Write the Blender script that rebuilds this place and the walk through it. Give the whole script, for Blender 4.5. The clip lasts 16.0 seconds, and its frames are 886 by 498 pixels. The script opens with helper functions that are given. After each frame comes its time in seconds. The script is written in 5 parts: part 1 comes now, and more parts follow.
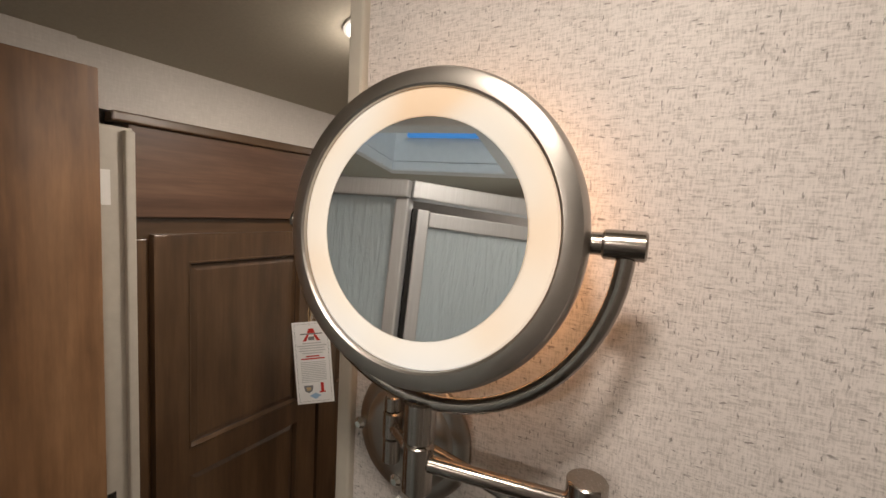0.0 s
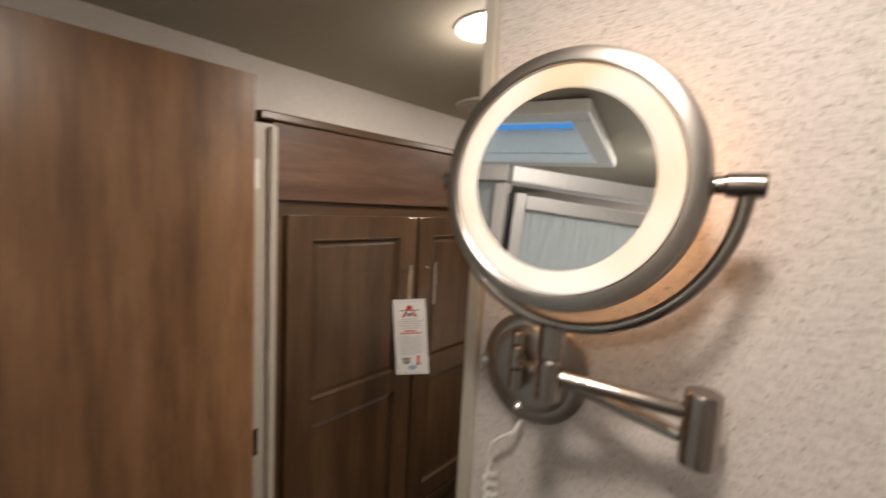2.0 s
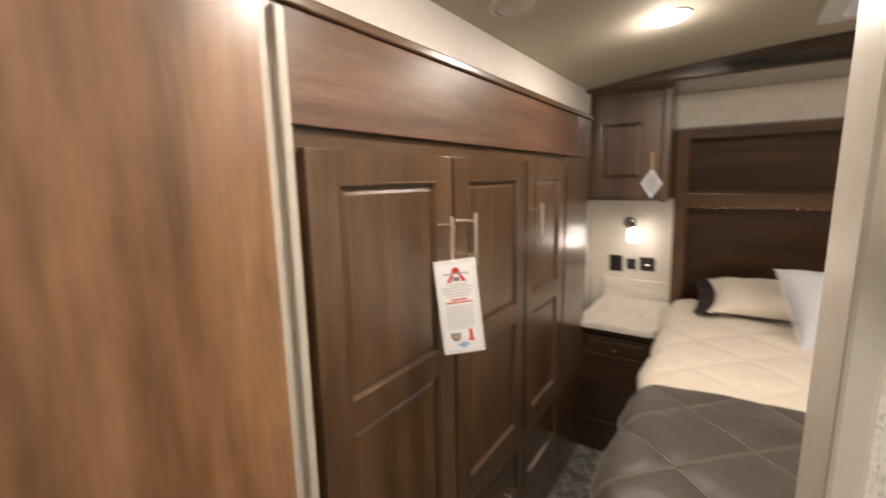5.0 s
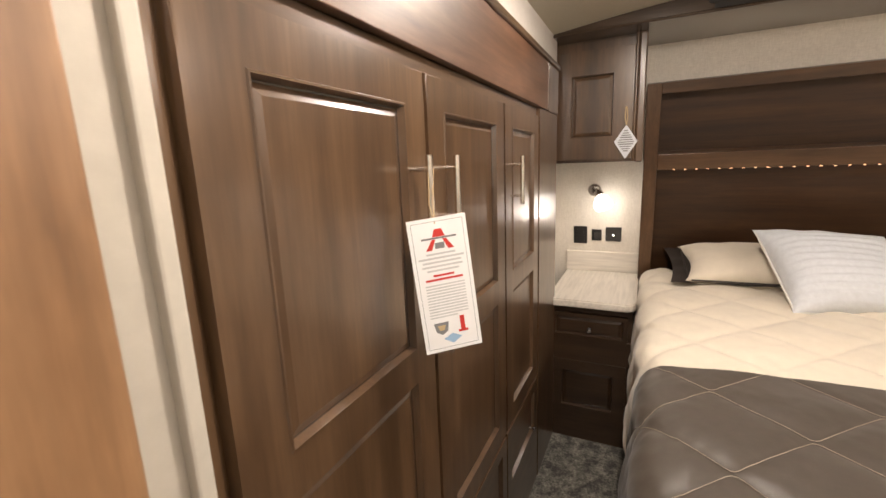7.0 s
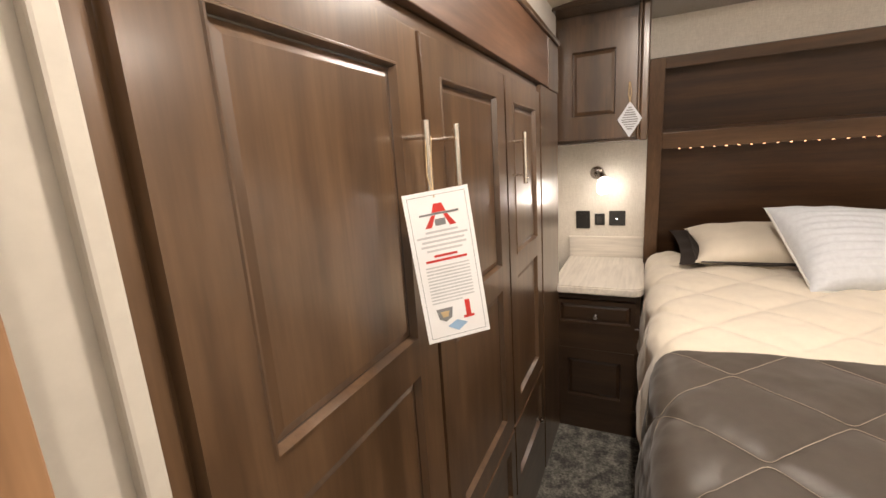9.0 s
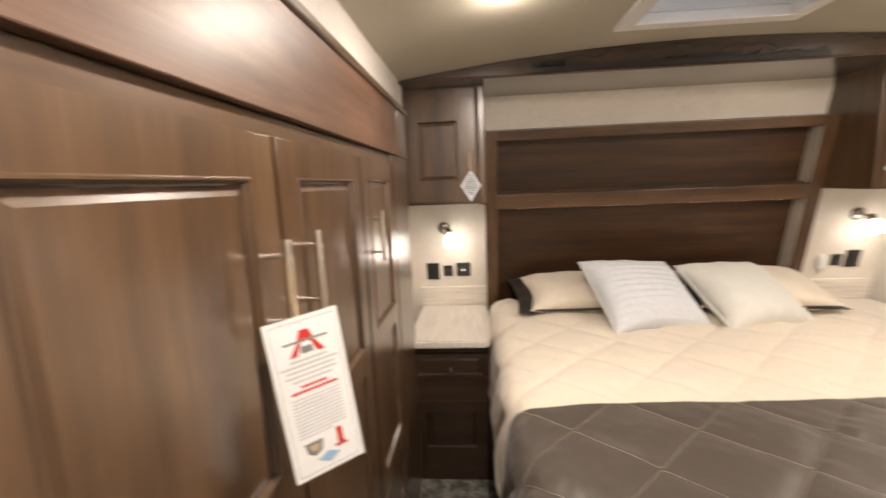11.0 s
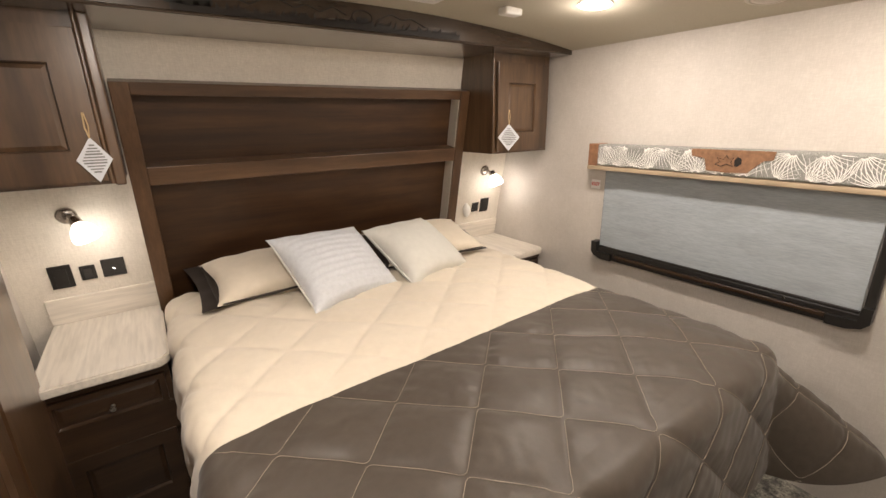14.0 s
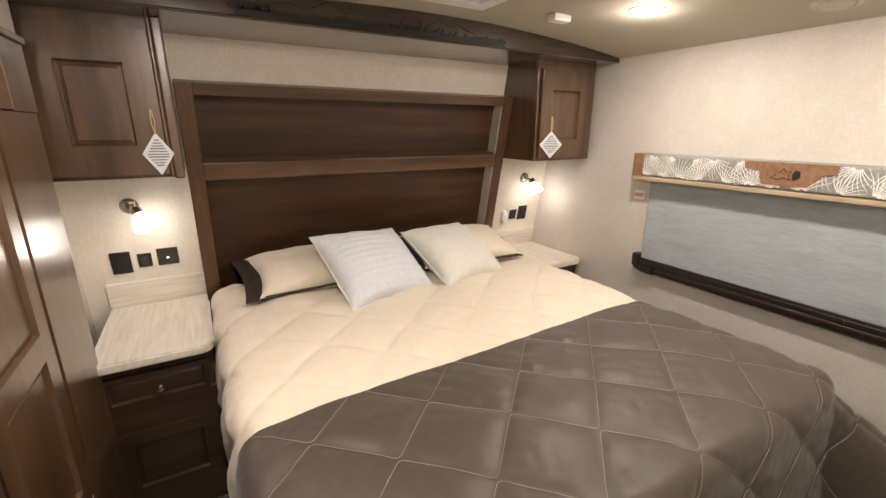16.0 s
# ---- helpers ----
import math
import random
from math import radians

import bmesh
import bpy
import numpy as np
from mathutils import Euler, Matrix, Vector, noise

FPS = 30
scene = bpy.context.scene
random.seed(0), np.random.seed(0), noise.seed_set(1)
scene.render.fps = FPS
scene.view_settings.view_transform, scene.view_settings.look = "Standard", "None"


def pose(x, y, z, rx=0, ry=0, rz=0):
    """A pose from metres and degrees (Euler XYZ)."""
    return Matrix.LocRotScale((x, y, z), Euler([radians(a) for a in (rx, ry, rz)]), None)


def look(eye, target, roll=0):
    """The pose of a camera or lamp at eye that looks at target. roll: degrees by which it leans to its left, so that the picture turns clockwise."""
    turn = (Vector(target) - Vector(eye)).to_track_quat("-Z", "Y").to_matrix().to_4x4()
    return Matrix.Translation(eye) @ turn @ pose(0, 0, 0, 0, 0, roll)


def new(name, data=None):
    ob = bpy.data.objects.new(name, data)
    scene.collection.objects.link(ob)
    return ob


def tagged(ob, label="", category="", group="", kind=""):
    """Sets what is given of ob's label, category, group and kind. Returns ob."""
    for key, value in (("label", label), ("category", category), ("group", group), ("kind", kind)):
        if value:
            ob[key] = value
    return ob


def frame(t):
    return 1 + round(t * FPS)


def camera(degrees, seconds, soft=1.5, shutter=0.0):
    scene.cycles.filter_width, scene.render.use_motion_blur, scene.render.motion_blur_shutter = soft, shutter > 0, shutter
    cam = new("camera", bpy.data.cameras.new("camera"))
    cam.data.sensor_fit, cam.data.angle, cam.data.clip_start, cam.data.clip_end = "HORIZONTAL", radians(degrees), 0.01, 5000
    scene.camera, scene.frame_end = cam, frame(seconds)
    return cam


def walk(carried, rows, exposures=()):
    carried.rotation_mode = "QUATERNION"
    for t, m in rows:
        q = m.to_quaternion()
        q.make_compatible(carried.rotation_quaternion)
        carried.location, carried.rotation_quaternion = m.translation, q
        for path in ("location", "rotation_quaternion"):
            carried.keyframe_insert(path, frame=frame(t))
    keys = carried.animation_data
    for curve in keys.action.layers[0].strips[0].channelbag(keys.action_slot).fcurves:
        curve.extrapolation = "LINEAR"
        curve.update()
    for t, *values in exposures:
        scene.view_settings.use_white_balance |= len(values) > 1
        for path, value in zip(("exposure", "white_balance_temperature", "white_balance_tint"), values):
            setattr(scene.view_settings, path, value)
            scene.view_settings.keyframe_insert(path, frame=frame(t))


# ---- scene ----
cam = camera(92.7, 16.0, shutter=0.5)
PATH = [
    (0, (-0.115, 0.199, 1.593), (-1.117, 1.92, 1.406), 3.1),
    (0.5, (-0.121, 0.203, 1.592), (-1.099, 1.937, 1.403), 2.8),
    (1, (-0.117, 0.203, 1.596), (-1.093, 1.939, 1.415), 2.4),
    (1.5, (-0.115, 0.198, 1.592), (-1.16, 1.894, 1.413), 2.6),
    (2, (-0.114, 0.111, 1.556), (-1.399, 1.629, 1.345), 3.1),
    (2.5, (-0.122, 0.038, 1.496), (-1.757, 1.155, 1.212), 2.9),
    (3, (-0.139, -0.044, 1.5), (-1.953, 0.717, 1.142), -0.3),
    (3.5, (-0.213, -0.023, 1.482), (-1.916, 0.971, 1.153), 0.3),
    (4, (-0.304, 0.076, 1.476), (-1.874, 1.26, 1.111), -0.6),
    (4.5, (-0.388, 0.153, 1.471), (-1.788, 1.536, 1.116), 0.9),
    (5, (-0.464, 0.176, 1.453), (-1.572, 1.809, 1.129), -1.1),
    (5.2, (-0.505, 0.182, 1.437), (-1.441, 1.906, 1.045), -1.2),
    (7.3, (-0.69, 0.409, 1.346), (-1.523, 2.188, 0.967), -2.8),
    (7.5, (-0.673, 0.416, 1.354), (-1.498, 2.205, 1.008), -3.2),
    (8, (-0.698, 0.448, 1.309), (-1.508, 2.235, 0.92), -2.6),
    (8.2, (-0.719, 0.446, 1.305), (-1.54, 2.219, 0.877), -2.9),
    (10.3, (-0.726, 0.479, 1.371), (-1.529, 2.28, 1.037), -5.2),
    (10.5, (-0.778, 0.489, 1.418), (-1.467, 2.35, 1.167), -4.8),
    (11, (-0.759, 0.478, 1.432), (-0.916, 2.448, 1.125), -2.3),
    (11.5, (-0.698, 0.516, 1.431), (-0.38, 2.435, 0.964), 1.7),
    (12, (-0.647, 0.544, 1.464), (0.166, 2.308, 0.99), 4.8),
    (12.5, (-0.634, 0.593, 1.505), (0.599, 2.091, 1.017), 4.0),
    (13, (-0.661, 0.609, 1.517), (0.463, 2.149, 0.912), 0.6),
    (13.5, (-0.653, 0.623, 1.516), (0.458, 2.182, 0.938), -0.4),
    (14, (-0.652, 0.63, 1.516), (0.437, 2.204, 0.934), -1.1),
    (14.5, (-0.656, 0.633, 1.51), (0.423, 2.217, 0.938), -0.6),
    (15, (-0.658, 0.635, 1.506), (0.382, 2.244, 0.932), -0.6),
    (15.5, (-0.67, 0.637, 1.501), (0.324, 2.279, 0.941), -0.3),
    (16, (-0.672, 0.63, 1.501), (0.29, 2.296, 0.955), 0.2),
]
EXPOSURES = [(0.0, -1.56), (1.5, -1.54), (2.3, -1.02), (3.0, -0.45), (4.0, -0.3), (5.0, -0.3), (7.3, 0.0), (8.0, 0.0), (10.5, 0.08), (11.8, -0.08), (12.5, -0.22), (13.2, -0.12), (16.0, -0.08)]
walk(cam, [(t, look(eye, target, roll)) for t, eye, target, roll in PATH], EXPOSURES)

# ---- light and sky ----
SUN_EL, SUN_ROT = 50.0, 120.0
world = bpy.data.worlds.new("world")
scene.world = world
world.use_nodes = True
sky = world.node_tree.nodes.new("ShaderNodeTexSky")
sky.sky_type, sky.sun_disc = "NISHITA", False
sky.sun_elevation, sky.sun_rotation = radians(SUN_EL), radians(SUN_ROT)
world.node_tree.links.new(sky.outputs[0], world.node_tree.nodes["Background"].inputs[0])
world.node_tree.nodes["Background"].inputs[1].default_value = 0.15

WARM = (1.0, 0.865, 0.755)
PUCK_W, SPILL_W, SCONCE_W, BATH_W, BATH_SPILL = 8.8, 2.4, 0.85, (8.3, 18.0), 1.3
COOL = (1.0, 0.875, 0.76)


def disc_lamp(name, x, y, z, watts, size, colour=WARM):
    data = bpy.data.lights.new(name, "AREA")
    data.shape, data.size, data.energy, data.color = "DISK", size, watts, colour
    ob = new(name, data)
    ob.location = (x, y, z)
    return ob


def bulb_lamp(name, x, y, z, watts, radius, colour=WARM):
    data = bpy.data.lights.new(name, "POINT")
    data.shadow_soft_size, data.energy, data.color = radius, watts, colour
    ob = new(name, data)
    ob.location = (x, y, z)
    return ob


# ---- plan, in metres ----
X_WARD, X_WIN = -1.05, 1.37
Y_BATH, Y_BED = 0.507, 0.582          # the two faces of the partition wall
X_EDGE, X_JAMB = -0.398, -1.03        # the doorway in it
Y_BACK, X_RIGHT = -1.35, 0.75         # bathroom's far walls
X_BODY = -1.16                        # outer side wall behind wardrobe and door


def ceil_z(x):
    return 1.945 - 0.09 * ((x - 0.2) / 1.25) ** 2


def front_y(z):
    """The front wall leans: its top comes into the room."""
    return 2.70 + (1.69 - z) * 0.20


# ---- materials ----
def material(name):
    m = bpy.data.materials.new(name)
    m.use_nodes = True
    return m, m.node_tree.nodes, m.node_tree.links, m.node_tree.nodes["Principled BSDF"]


def coords(n, l, scale, rot=(0, 0, 0), loc=(0, 0, 0)):
    tc, mp = n.new("ShaderNodeTexCoord"), n.new("ShaderNodeMapping")
    mp.inputs["Scale"].default_value = scale
    mp.inputs["Rotation"].default_value = rot
    mp.inputs["Location"].default_value = loc
    l.new(tc.outputs["Object"], mp.inputs[0])
    return mp.outputs[0]


def noise_tex(n, l, vec, scale, detail=3.0, rough=0.55, dist=0.0):
    t = n.new("ShaderNodeTexNoise")
    t.inputs["Scale"].default_value, t.inputs["Detail"].default_value = scale, detail
    t.inputs["Roughness"].default_value, t.inputs["Distortion"].default_value = rough, dist
    l.new(vec, t.inputs["Vector"])
    return t.outputs["Fac"]


def ramp(n, l, fac, stops):
    r = n.new("ShaderNodeValToRGB")
    while len(r.color_ramp.elements) < len(stops):
        r.color_ramp.elements.new(0.5)
    for e, (p, c) in zip(r.color_ramp.elements, stops):
        e.position, e.color = p, (*c, 1)
    l.new(fac, r.inputs[0])
    return r.outputs[0]


def mixed(n, l, kind, fac, a, b):
    m = n.new("ShaderNodeMix")
    m.data_type, m.blend_type = "RGBA", kind
    for sock, v in ((m.inputs["Factor"], fac), (m.inputs["A"], a), (m.inputs["B"], b)):
        if hasattr(v, "is_linked"):
            l.new(v, sock)
        else:
            sock.default_value = v if isinstance(v, (int, float)) else (*v, 1)
    return m.outputs["Result"]


def maths(n, l, op, a, b=0.0):
    m = n.new("ShaderNodeMath")
    m.operation = op
    for sock, v in zip(m.inputs, (a, b)):
        if hasattr(v, "is_linked"):
            l.new(v, sock)
        else:
            sock.default_value = v
    return m.outputs[0]


def bump(n, l, p, height, strength, distance=0.002):
    b = n.new("ShaderNodeBump")
    b.inputs["Strength"].default_value, b.inputs["Distance"].default_value = strength, distance
    l.new(height, b.inputs["Height"])
    l.new(b.outputs[0], p.inputs["Normal"])


def wood(name, dark, mid, light, rough, axis="z", grain=1.0, coat=0.0, strength=1.0, cloudy=0.75, blotch=1.0):
    """Stained wood, grain along one axis, with slow cloudiness and fine pores."""
    m, n, l, p = material(name)
    along, across = 1.4 * grain, 22.0 * grain
    s = {"z": (across, across, along), "y": (across, along, across), "x": (along, across, across)}[axis]
    g = noise_tex(n, l, coords(n, l, s), 1.0, 5, 0.6)
    fig = noise_tex(n, l, coords(n, l, tuple(k * 0.30 for k in s), loc=(4, 9, 2)), 1.0, 4, 0.6)
    g = maths(n, l, "ADD", maths(n, l, "MULTIPLY", g, 0.6), maths(n, l, "MULTIPLY", fig, 0.4))
    dark, light = (tuple(b + (a - b) * strength for a, b in zip(c, mid)) for c in (dark, light))
    col = ramp(n, l, g, [(0.34, dark), (0.51, mid), (0.68, light)])
    blot = {"z": (1.7, 1.7, 0.5), "y": (1.7, 0.5, 1.7), "x": (0.5, 1.7, 1.7)}[axis]
    cloud = noise_tex(n, l, coords(n, l, blot), 6.0 * blotch, 4, 0.65)
    col = mixed(n, l, "MULTIPLY", cloudy, col, ramp(n, l, cloud, [(0.3, (0.58, 0.55, 0.52)), (0.7, (1.14, 1.14, 1.14))]))
    fine = noise_tex(n, l, coords(n, l, tuple(k * 7 for k in s)), 1.0, 2, 0.5)
    col = mixed(n, l, "MULTIPLY", 0.3, col, ramp(n, l, fine, [(0.35, (0.6, 0.6, 0.6)), (0.6, (1.1, 1.1, 1.1))]))
    l.new(col, p.inputs["Base Color"])
    smear = noise_tex(n, l, coords(n, l, (1, 1, 1)), 9.0, 2, 0.5)
    r = n.new("ShaderNodeMapRange")
    r.inputs["To Min"].default_value, r.inputs["To Max"].default_value = rough - 0.02, rough + 0.06
    l.new(smear, r.inputs["Value"])
    l.new(r.outputs[0], p.inputs["Roughness"])
    p.inputs["Coat Weight"].default_value = coat
    p.inputs["Coat Roughness"].default_value = 0.22
    bump(n, l, p, fine, 0.05, 0.0004)
    return m


def linen(name, plane, base, shade, fleck, amount, size=1.0):
    """Woven wallcovering: crossing slubs, sparse dark flecks and a slow cloudiness."""
    m, n, l, p = material(name)
    if plane == "y":      # wall faces y: u = x
        hs, vs = (46, 1, 300), (300, 1, 46)
    else:                 # wall faces x: u = y
        hs, vs = (1, 46, 300), (1, 300, 46)
    hs, vs = tuple(k / size for k in hs), tuple(k / size for k in vs)
    h = noise_tex(n, l, coords(n, l, hs), 1.0, 3, 0.65)
    v = noise_tex(n, l, coords(n, l, vs, loc=(3.1, 7.7, 1.3)), 1.0, 3, 0.65)
    weave = maths(n, l, "MULTIPLY", maths(n, l, "ADD", h, v), 0.5)
    col = ramp(n, l, weave, [(0.36, shade), (0.52, base), (0.66, tuple(min(1, c * 1.10) for c in base))])
    hf = noise_tex(n, l, coords(n, l, tuple(k * (1.25 if k < 150 / size else 0.6) for k in hs), loc=(9, 2, 5)), 1.0, 2, 0.5)
    vf = noise_tex(n, l, coords(n, l, tuple(k * (1.25 if k < 150 / size else 0.6) for k in vs), loc=(1, 5, 8)), 1.0, 2, 0.5)
    spots = maths(n, l, "MAXIMUM", hf, vf)
    mask = ramp(n, l, spots, [(0.66, (0, 0, 0)), (0.735, (1, 1, 1))])
    col = mixed(n, l, "MIX", maths(n, l, "MULTIPLY", mask, amount), col, fleck)
    cloud = noise_tex(n, l, coords(n, l, (1, 1, 1)), 7.0, 3, 0.6)
    col = mixed(n, l, "MULTIPLY", 0.5, col, ramp(n, l, cloud, [(0.3, (0.86, 0.86, 0.85)), (0.7, (1.04, 1.04, 1.04))]))
    l.new(col, p.inputs["Base Color"])
    p.inputs["Roughness"].default_value = 0.55
    bump(n, l, p, weave, 0.22, 0.0010)
    return m


def plain(name, colour, rough, metal=0.0, vary=0.08, scale=30.0, relief=0.0, coat=0.0, sheen=0.0):
    m, n, l, p = material(name)
    t = noise_tex(n, l, coords(n, l, (1, 1, 1)), scale, 4, 0.6)
    lo, hi = tuple(c * (1 - vary) for c in colour), tuple(min(1, c * (1 + vary)) for c in colour)
    l.new(ramp(n, l, t, [(0.3, lo), (0.7, hi)]), p.inputs["Base Color"])
    p.inputs["Roughness"].default_value, p.inputs["Metallic"].default_value = rough, metal
    p.inputs["Coat Weight"].default_value = coat
    p.inputs["Sheen Weight"].default_value = sheen
    if relief:
        bump(n, l, p, t, relief, 0.002)
    return m


def glow(name, colour, strength):
    m, n, l, p = material(name)
    p.inputs["Base Color"].default_value = (*(c * 0.2 for c in colour), 1)
    p.inputs["Emission Color"].default_value = (*colour, 1)
    p.inputs["Emission Strength"].default_value = strength
    p.inputs["Roughness"].default_value = 0.4
    return m


def brushed(name, colour, rough, axis):
    """Satin metal with fine drawn lines."""
    m, n, l, p = material(name)
    s = {"z": (900, 900, 12), "x": (12, 900, 900), "y": (900, 12, 900)}[axis]
    t = noise_tex(n, l, coords(n, l, s), 1.0, 2, 0.5)
    l.new(ramp(n, l, t, [(0.3, tuple(c * 0.85 for c in colour)), (0.7, colour)]), p.inputs["Base Color"])
    p.inputs["Metallic"].default_value = 1.0
    r = n.new("ShaderNodeMapRange")
    r.inputs["To Min"].default_value, r.inputs["To Max"].default_value = rough - 0.07, rough + 0.1
    l.new(t, r.inputs["Value"])
    l.new(r.outputs[0], p.inputs["Roughness"])
    bump(n, l, p, t, 0.05, 0.0002)
    return m


M = {}
M["cab_z"] = wood("stained_cabinet_upright", (0.036, 0.0182, 0.0080), (0.106, 0.059, 0.0288), (0.172, 0.101, 0.053), 0.33, "z", 0.8, 0.9, 0.70, 0.8, 1.2)
M["cab_y"] = wood("stained_cabinet_along", (0.036, 0.0182, 0.0080), (0.106, 0.059, 0.0288), (0.172, 0.101, 0.053), 0.33, "y", 0.8, 0.9, 0.70, 0.8, 1.2)
# the cabinet stain again, with the dimness down by the bed in its colour
M["cab_x"] = wood("stained_cabinet_across_dimmed", (0.019, 0.0092, 0.0042), (0.046, 0.0245, 0.012), (0.076, 0.042, 0.022), 0.28, "x", 1.2, 0.7, 0.6)
M["beam"] = wood("polished_valance_wood", (0.032, 0.020, 0.013), (0.062, 0.041, 0.028), (0.092, 0.062, 0.044), 0.22, "x", 1.2, 0.9, 0.5)
M["fascia"] = wood("walnut_fascia", (0.080, 0.038, 0.021), (0.145, 0.077, 0.045), (0.205, 0.118, 0.073), 0.42, "y", 1.0, 0.12)
M["door"] = wood("walnut_laminate_door", (0.115, 0.053, 0.022), (0.275, 0.145, 0.069), (0.42, 0.245, 0.128), 0.32, "z", 0.8, 0.9, 0.9, 0.9, 1.6)
for laminate in (M["fascia"], M["door"]):
    laminate.node_tree.nodes["Principled BSDF"].inputs["Coat Roughness"].default_value = 0.30
M["head"] = wood("walnut_headboard", (0.026, 0.0105, 0.0034), (0.054, 0.0235, 0.0080), (0.084, 0.040, 0.0150), 0.42, "x", 0.8, 0.0)
M["frame"] = wood("walnut_trim", (0.055, 0.027, 0.0115), (0.098, 0.051, 0.0235), (0.142, 0.078, 0.038), 0.34, "x", 1.0, 0.2)
M["frame_z"] = wood("walnut_trim_upright", (0.055, 0.027, 0.0115), (0.098, 0.051, 0.0235), (0.142, 0.078, 0.038), 0.34, "z", 1.0, 0.2)
M["bath_paper"] = linen("woven_wallcovering", "y", (0.70, 0.65, 0.62), (0.46, 0.42, 0.395), (0.17, 0.15, 0.14), 0.75, 0.37)
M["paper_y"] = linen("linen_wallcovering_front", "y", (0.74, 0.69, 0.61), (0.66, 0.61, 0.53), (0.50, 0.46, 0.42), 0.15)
# same linen, colour darkened to offset the lamps' light on the side walls
M["paper_x"] = linen("linen_wallcovering_side_dimmed", "x", (0.575, 0.54, 0.50), (0.535, 0.50, 0.46), (0.48, 0.44, 0.40), 0.12)
M["ceiling"] = plain("vinyl_ceiling", (0.46, 0.425, 0.345), 0.72, vary=0.05, scale=160, relief=0.10)
M["ceiling"].node_tree.nodes["Principled BSDF"].inputs["Specular IOR Level"].default_value = 0.25
M["trim"] = plain("cream_vinyl_trim", (0.50, 0.465, 0.40), 0.38, vary=0.05, scale=40)
M["white"] = plain("white_plastic", (0.78, 0.77, 0.74), 0.35, vary=0.03, scale=40)
M["carpet"] = plain("grey_pile_carpet", (0.150, 0.142, 0.125), 0.95, vary=0.75, scale=120, relief=1.0, sheen=0.2)
pile_nodes, pile_links = M["carpet"].node_tree.nodes, M["carpet"].node_tree.links
trodden = noise_tex(pile_nodes, pile_links, coords(pile_nodes, pile_links, (1, 1, 1)), 19.0, 4.0, 0.65)
tuft = pile_nodes["Principled BSDF"].inputs["Base Color"].links[0].from_socket
pile_links.new(mixed(pile_nodes, pile_links, "MULTIPLY", 1.0, tuft, ramp(pile_nodes, pile_links, trodden, [(0.38, (0.40, 0.40, 0.40)), (0.62, (1.5, 1.5, 1.45))])), pile_nodes["Principled BSDF"].inputs["Base Color"])
M["floor"] = plain("grey_vinyl_plank", (0.12, 0.10, 0.085), 0.4, vary=0.2, scale=12)
M["nickel"] = brushed("brushed_nickel", (0.44, 0.405, 0.37), 0.23, "z")
M["bezel"] = plain("satin_nickel_bezel", (0.46, 0.43, 0.395), 0.33, 1.0, 0.05, 60)
M["nickel_x"] = brushed("brushed_nickel_across", (0.36, 0.33, 0.30), 0.20, "x")
M["chrome"] = plain("polished_chrome", (0.72, 0.70, 0.68), 0.10, 1.0, 0.04)
M["alu"] = brushed("satin_aluminium", (0.78, 0.78, 0.77), 0.45, "z")
M["alu"].node_tree.nodes["Principled BSDF"].inputs["Metallic"].default_value = 0.55
M["black"] = plain("black_plastic", (0.015, 0.014, 0.013), 0.35, vary=0.2)
M["knob_black"] = plain("black_enamel", (0.012, 0.012, 0.013), 0.12, vary=0.1, coat=0.6)
M["glaze"] = plain("dark_glaze_in_grooves", (0.032, 0.018, 0.010), 0.3, vary=0.2, coat=0.5)
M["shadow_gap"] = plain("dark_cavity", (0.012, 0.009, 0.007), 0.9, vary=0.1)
M["cream"] = plain("cream_quilted_fabric", (0.67, 0.60, 0.49), 0.75, vary=0.03, scale=25, relief=0.08, sheen=0.25)
M["brown"] = plain("brown_satin_quilt", (0.064, 0.0505, 0.0385), 0.47, vary=0.10, scale=45, relief=0.20)
M["brown"].node_tree.nodes["Principled BSDF"].inputs["Specular IOR Level"].default_value = 0.5
M["brown"].node_tree.nodes["Principled BSDF"].inputs["Sheen Weight"].default_value = 0.15
M["stitch"] = plain("tan_thread", (0.36, 0.31, 0.25), 0.8)
M["counter"] = wood("pale_woodgrain_laminate", (0.70, 0.64, 0.55), (0.79, 0.74, 0.66), (0.84, 0.80, 0.73), 0.30, "y", 0.45, 0.2, 0.45, 0.25)
M["counter_x"] = wood("pale_woodgrain_laminate_across", (0.70, 0.64, 0.55), (0.79, 0.74, 0.66), (0.84, 0.80, 0.73), 0.30, "x", 0.45, 0.2, 0.45, 0.25)
M["mirror"] = plain("mirror_glass", (0.80, 0.82, 0.84), 0.015, 1.0, 0.0)
M["ring"] = glow("lit_ring", (1.0, 0.86, 0.69), 2.2)
ring_nodes, ring_links = M["ring"].node_tree.nodes, M["ring"].node_tree.links
patchy = noise_tex(ring_nodes, ring_links, coords(ring_nodes, ring_links, (1, 1, 1), loc=(0.3, 0.1, 0.7)), 13.0, 1.0, 0.4)
ring_links.new(ramp(ring_nodes, ring_links, patchy, [(0.36, (1.0, 0.66, 0.40)), (0.55, (1.0, 0.86, 0.70)), (0.70, (1.0, 0.93, 0.84))]), ring_nodes["Principled BSDF"].inputs["Emission Color"])
M["puck"] = glow("lit_lens", (1.0, 0.90, 0.78), 14.0)
M["bulb"] = glow("lit_glass_shade", (1.0, 0.90, 0.80), 7.0)
M["led"] = glow("lit_diode", (1.0, 0.50, 0.26), 6.0)
M["paper"] = plain("white_card", (0.82, 0.81, 0.80), 0.6, vary=0.02)
M["ink"] = plain("grey_print", (0.20, 0.20, 0.20), 0.7)
M["ink_light"] = plain("pale_grey_print", (0.54, 0.54, 0.54), 0.7)
